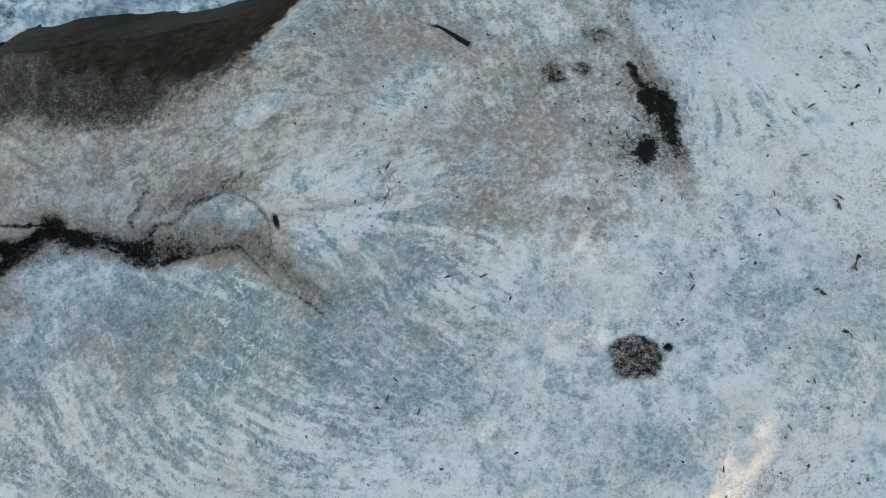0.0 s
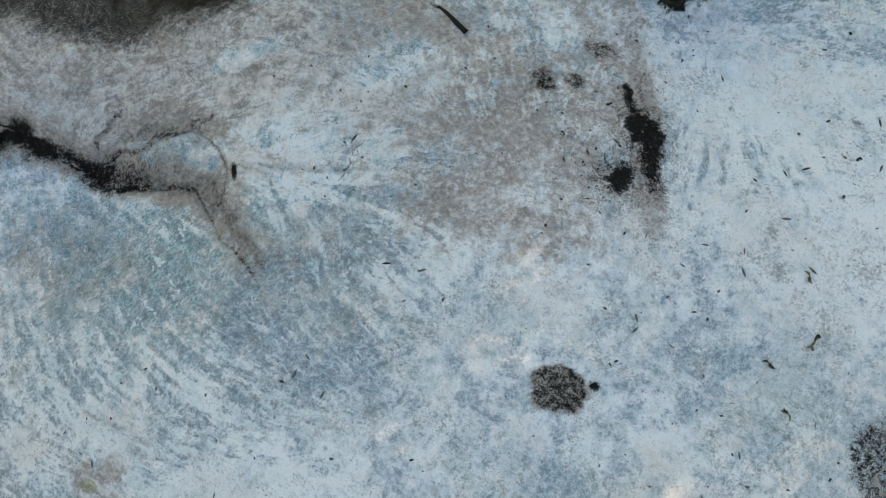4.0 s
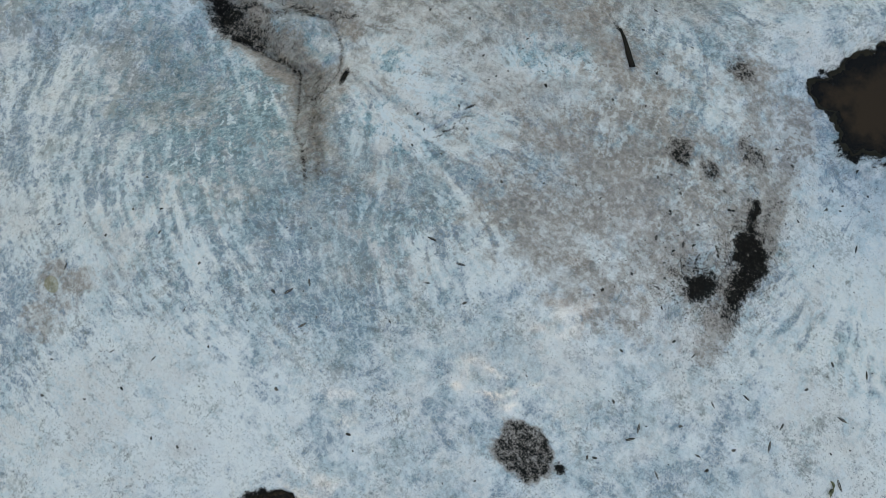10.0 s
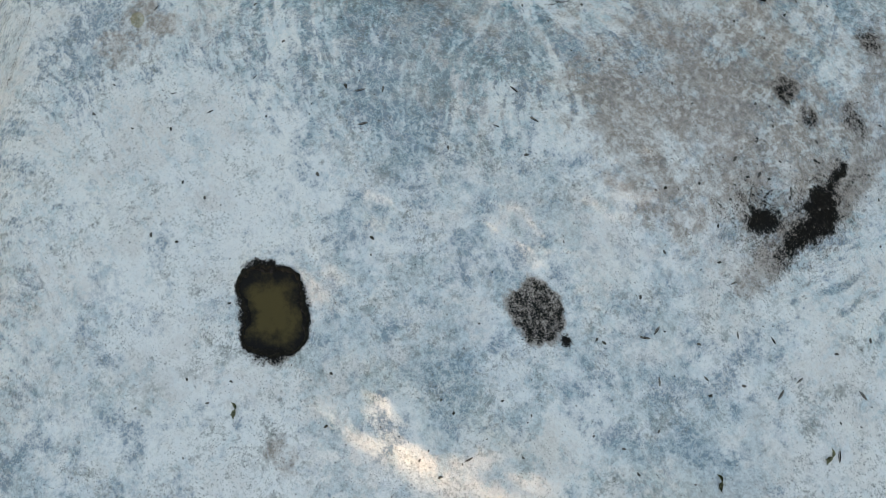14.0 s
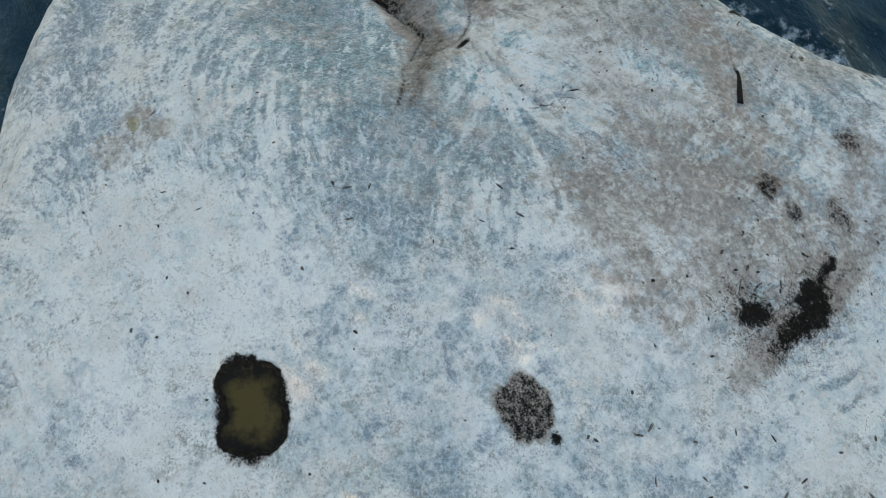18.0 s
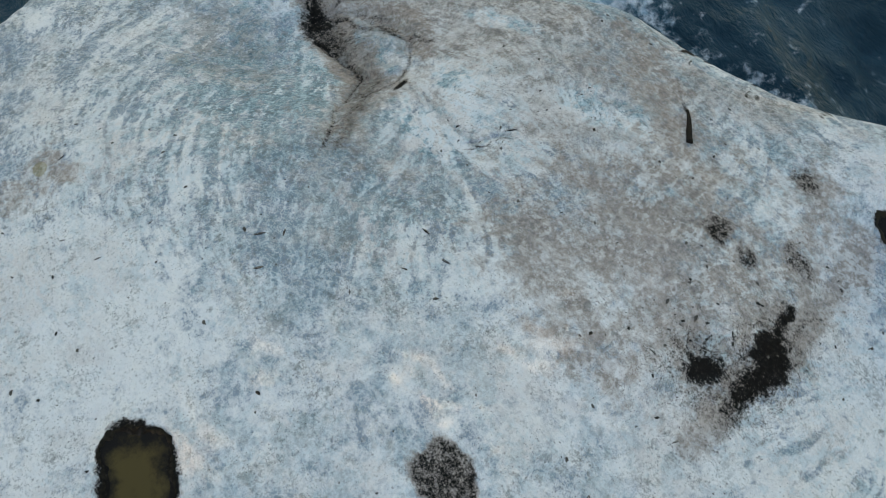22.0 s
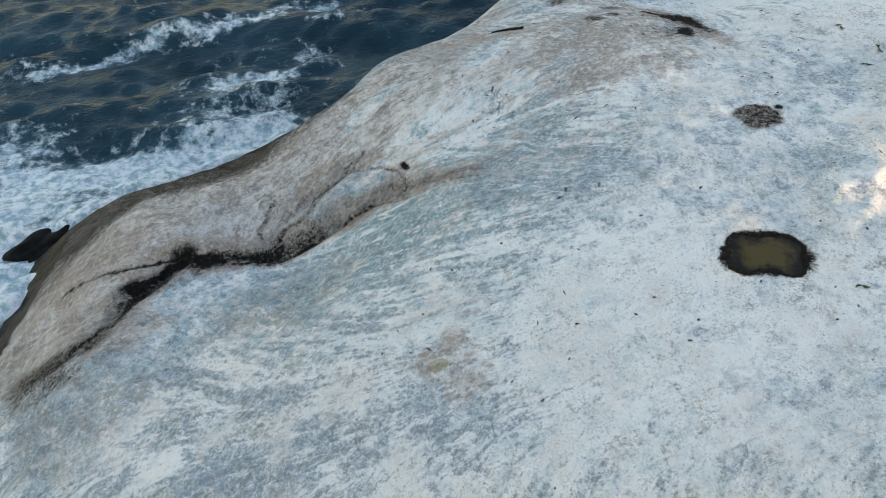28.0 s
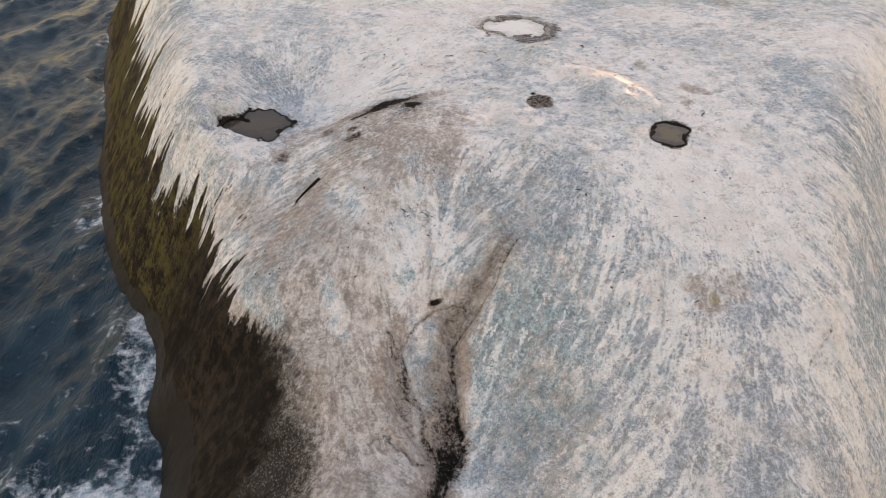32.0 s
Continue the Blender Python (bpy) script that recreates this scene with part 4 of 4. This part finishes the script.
# ---- drift stick ----
def drift_stick():
    bm = bmesh.new()
    rng = random.Random(3)
    rows = []
    for k in range(15):
        s = k / 14
        x, y = 0.05 + 0.62 * s, 6.10 - 0.50 * s + 0.012 * math.sin(5 * s)
        z = ground(x, y) + 0.020
        r = 0.018 + 0.034 * s * (1.6 - 0.6 * s)
        rows.append([bm.verts.new((x + 0.62 * r * math.cos(a) * rng.uniform(0.85, 1.15), y + 0.78 * r * math.cos(a) * rng.uniform(0.85, 1.15), z + 0.8 * r * math.sin(a) * rng.uniform(0.85, 1.15)))
                     for a in (j * math.tau / 10 for j in range(10))])
    for a, b in zip(rows, rows[1:]):
        for j in range(10):
            bm.faces.new((a[j], a[(j + 1) % 10], b[(j + 1) % 10], b[j]))
    bm.faces.new(rows[0][::-1]), bm.faces.new(rows[-1])
    return tagged(part("drift_stick", bm, DRIFTWOOD), "blackened short piece of driftwood lying on the stained slope", "driftwood")


drift_stick()


# ---- small things lying on the rock ----
def tilt_at(x, y):
    """Pose on the ground, leaning with it."""
    e = 0.06
    here, west, east, south, north = (float(h) for h in height(np.array([x, x - e, x + e, x, x]), np.array([y, y, y, y - e, y + e])))
    nx, ny = (west - east) / (2 * e), (south - north) / (2 * e)
    up = Vector((nx, ny, 1)).normalized()
    return Matrix.Translation((x, y, here)) @ up.to_track_quat("Z", "Y").to_matrix().to_4x4()


def pebble(seed):
    rng = random.Random(seed)
    bm = bmesh.new()
    bmesh.ops.create_icosphere(bm, subdivisions=2, radius=0.5)
    shift = Vector((rng.random() * 9, rng.random() * 9, rng.random() * 9))
    for v in bm.verts:
        v.co *= 1 + 1.1 * noise.noise(v.co * 2.8 + shift)
        v.co.x *= 1.9
        v.co.z *= 0.45
        v.co.z += 0.12
    return tagged(part("pebble", bm, PEBBLE), "small dark stone chip lying on the white crust", "pebble", "stone chips scattered over the rock")


def feather(seed):
    rng = random.Random(seed)
    thing = new("feather")
    thing.empty_display_size = 0.05
    vane, shaft = bmesh.new(), bmesh.new()
    left, mid, right = [], [], []
    for k in range(13):
        s = k / 12
        wide = 0.13 * math.sin(math.pi * min(1, 0.12 + 0.9 * s)) ** 0.7 * (1 + rng.uniform(-0.18, 0.18))
        bow = 0.10 * s * s
        lift = 0.06 * math.sin(math.pi * s)
        left.append(vane.verts.new((s, bow + wide, 0.02 + lift * 0.5)))
        mid.append(vane.verts.new((s, bow, 0.035 + lift)))
        right.append(vane.verts.new((s, bow - wide * 0.7, 0.02 + lift * 0.4)))
    for k in range(12):
        vane.faces.new((right[k], right[k + 1], mid[k + 1], mid[k]))
        vane.faces.new((mid[k], mid[k + 1], left[k + 1], left[k]))
    bmesh.ops.solidify(vane, geom=vane.faces[:], thickness=0.012)
    rows = []
    for k in range(9):
        s = -0.18 + 1.1 * k / 8
        r = 0.018 * (1.15 - max(0, s))
        z = 0.045 + 0.06 * math.sin(math.pi * max(0, s))
        rows.append([shaft.verts.new((s, 0.10 * max(0, s) ** 2 + r * math.cos(a), z + r * math.sin(a))) for a in (0, 1.57, 3.14, 4.71)])
    for a, b in zip(rows, rows[1:]):
        for j in range(4):
            shaft.faces.new((a[j], a[(j + 1) % 4], b[(j + 1) % 4], b[j]))
    part("vane", vane, QUILL, thing)
    part("shaft", shaft, QUILL_SHAFT, thing, "pale quill")
    return tagged(thing, "dark moulted feather stuck to the white crust", "feather", "feathers scattered over the rock")


def kelp_scrap(seed):
    rng = random.Random(seed)
    thing = new("kelp_scrap")
    for k in range(rng.randint(4, 6)):
        bm = bmesh.new()
        turn, long, rows = rng.uniform(-0.7, 0.7) + (math.pi if k % 3 == 2 else 0), rng.uniform(0.6, 1.0), []
        for i in range(9):
            s = i / 8
            wide = 0.13 * math.sin(math.pi * (0.08 + 0.87 * s)) * rng.uniform(0.7, 1.25)
            bend = turn + 0.9 * s * math.sin(seed + k)
            x, y = long * s * math.cos(bend), long * s * math.sin(bend)
            z = 0.04 + 0.06 * abs(math.sin(5 * s + k)) + 0.015 * k
            rows.append([bm.verts.new((x - wide * math.sin(bend) * q, y + wide * math.cos(bend) * q, z + 0.05 * abs(q))) for q in (-1, 0, 1)])
        for a, b in zip(rows, rows[1:]):
            bm.faces.new((a[0], a[1], b[1], b[0])), bm.faces.new((a[1], a[2], b[2], b[1]))
        bmesh.ops.solidify(bm, geom=bm.faces[:], thickness=0.02)
        part("frond", bm, KELP, thing)
    return tagged(thing, "dry olive-brown scrap of kelp on the white rock", "seaweed", "kelp scraps scattered over the rock")


def scatter(models, spots, sizes, rng):
    for k, (x, y) in enumerate(spots):
        size = rng.uniform(*sizes)
        m = tilt_at(x, y) @ Matrix.Rotation(rng.uniform(0, math.tau), 4, "Z") @ Matrix.Scale(size, 4)
        if k < len(models):
            models[k].matrix_basis = m
        else:
            made = copy_thing(models[k % len(models)], Matrix())
            made.matrix_basis = m


def strewn(count, x0, x1, y0, y1, rng, least=-2.6):
    found = []
    while len(found) < count:
        x, y = rng.uniform(x0, x1), rng.uniform(y0, y1)
        if broad(np.array([x]), np.array([y]))[0] < least or max(float(basin(np.array([x]), np.array([y]), p)[0]) for p in POOLS) > 0.3:
            continue
        if grain(np.array([x]), np.array([y]), 1.6, 5)[0] > rng.uniform(0.2, 0.75):
            found.append((x, y))
    return found


LOOSE = random.Random(21)
scatter([pebble(k) for k in range(6)], strewn(150, 2.5, 9.0, -4.5, 7.0, LOOSE) + strewn(60, -5.0, 3.0, -6.0, 3.0, LOOSE) + strewn(40, -3.0, 3.0, 3.0, 7.0, LOOSE)
        + [(3.3 + 0.5 * LOOSE.gauss(0, 1), 3.6 + 0.9 * LOOSE.gauss(0, 1)) for _ in range(40)], (0.012, 0.038), LOOSE)
scatter([feather(k) for k in range(3)], [(6.93, 2.59), (5.3, 2.6), (4.9, 2.2), (7.3, 0.2), (6.2, -0.6), (-1.56, -3.02), (-0.85, 3.2), (-0.95, 2.8)] + strewn(20, 3.0, 9.0, -4.0, 6.0, LOOSE)
        + strewn(10, -4.0, 2.0, -5.5, 2.0, LOOSE), (0.08, 0.17), LOOSE)
scatter([kelp_scrap(k) for k in range(3)], [(6.51, 0.94), (7.17, 1.42), (6.84, 0.23), (6.95, 2.45), (5.6, -3.0), (7.6, -1.8), (2.6, -4.4)], (0.11, 0.17), LOOSE)


# ---- black boulders at the water's edge ----
def shore_boulder(x, y, z, sx, sy, sz, seed):
    bm = bmesh.new()
    bmesh.ops.create_icosphere(bm, subdivisions=4, radius=1.0)
    for v in bm.verts:
        v.co *= 1 + 0.30 * noise.noise(v.co * 1.1 + Vector((seed, 0, 3))) + 0.22 * noise.noise(v.co * 3 + Vector((0, seed, 1)))
        v.co = Vector((v.co.x * sx, v.co.y * sy, v.co.z * sz))
    ob = part("shore_boulder", bm, BLACK_LEDGE)
    ob.matrix_world = pose(x, y, z, 0, 0, 25 * seed)
    return tagged(ob, "wet black rounded boulder washed by the surf", "boulder", "boulders at the water's edge")


shore_boulder(-11.9, 7.2, -7.2, 1.7, 0.55, 0.45, 1)
shore_boulder(-10.2, 7.85, -7.25, 0.9, 0.4, 0.42, 2)
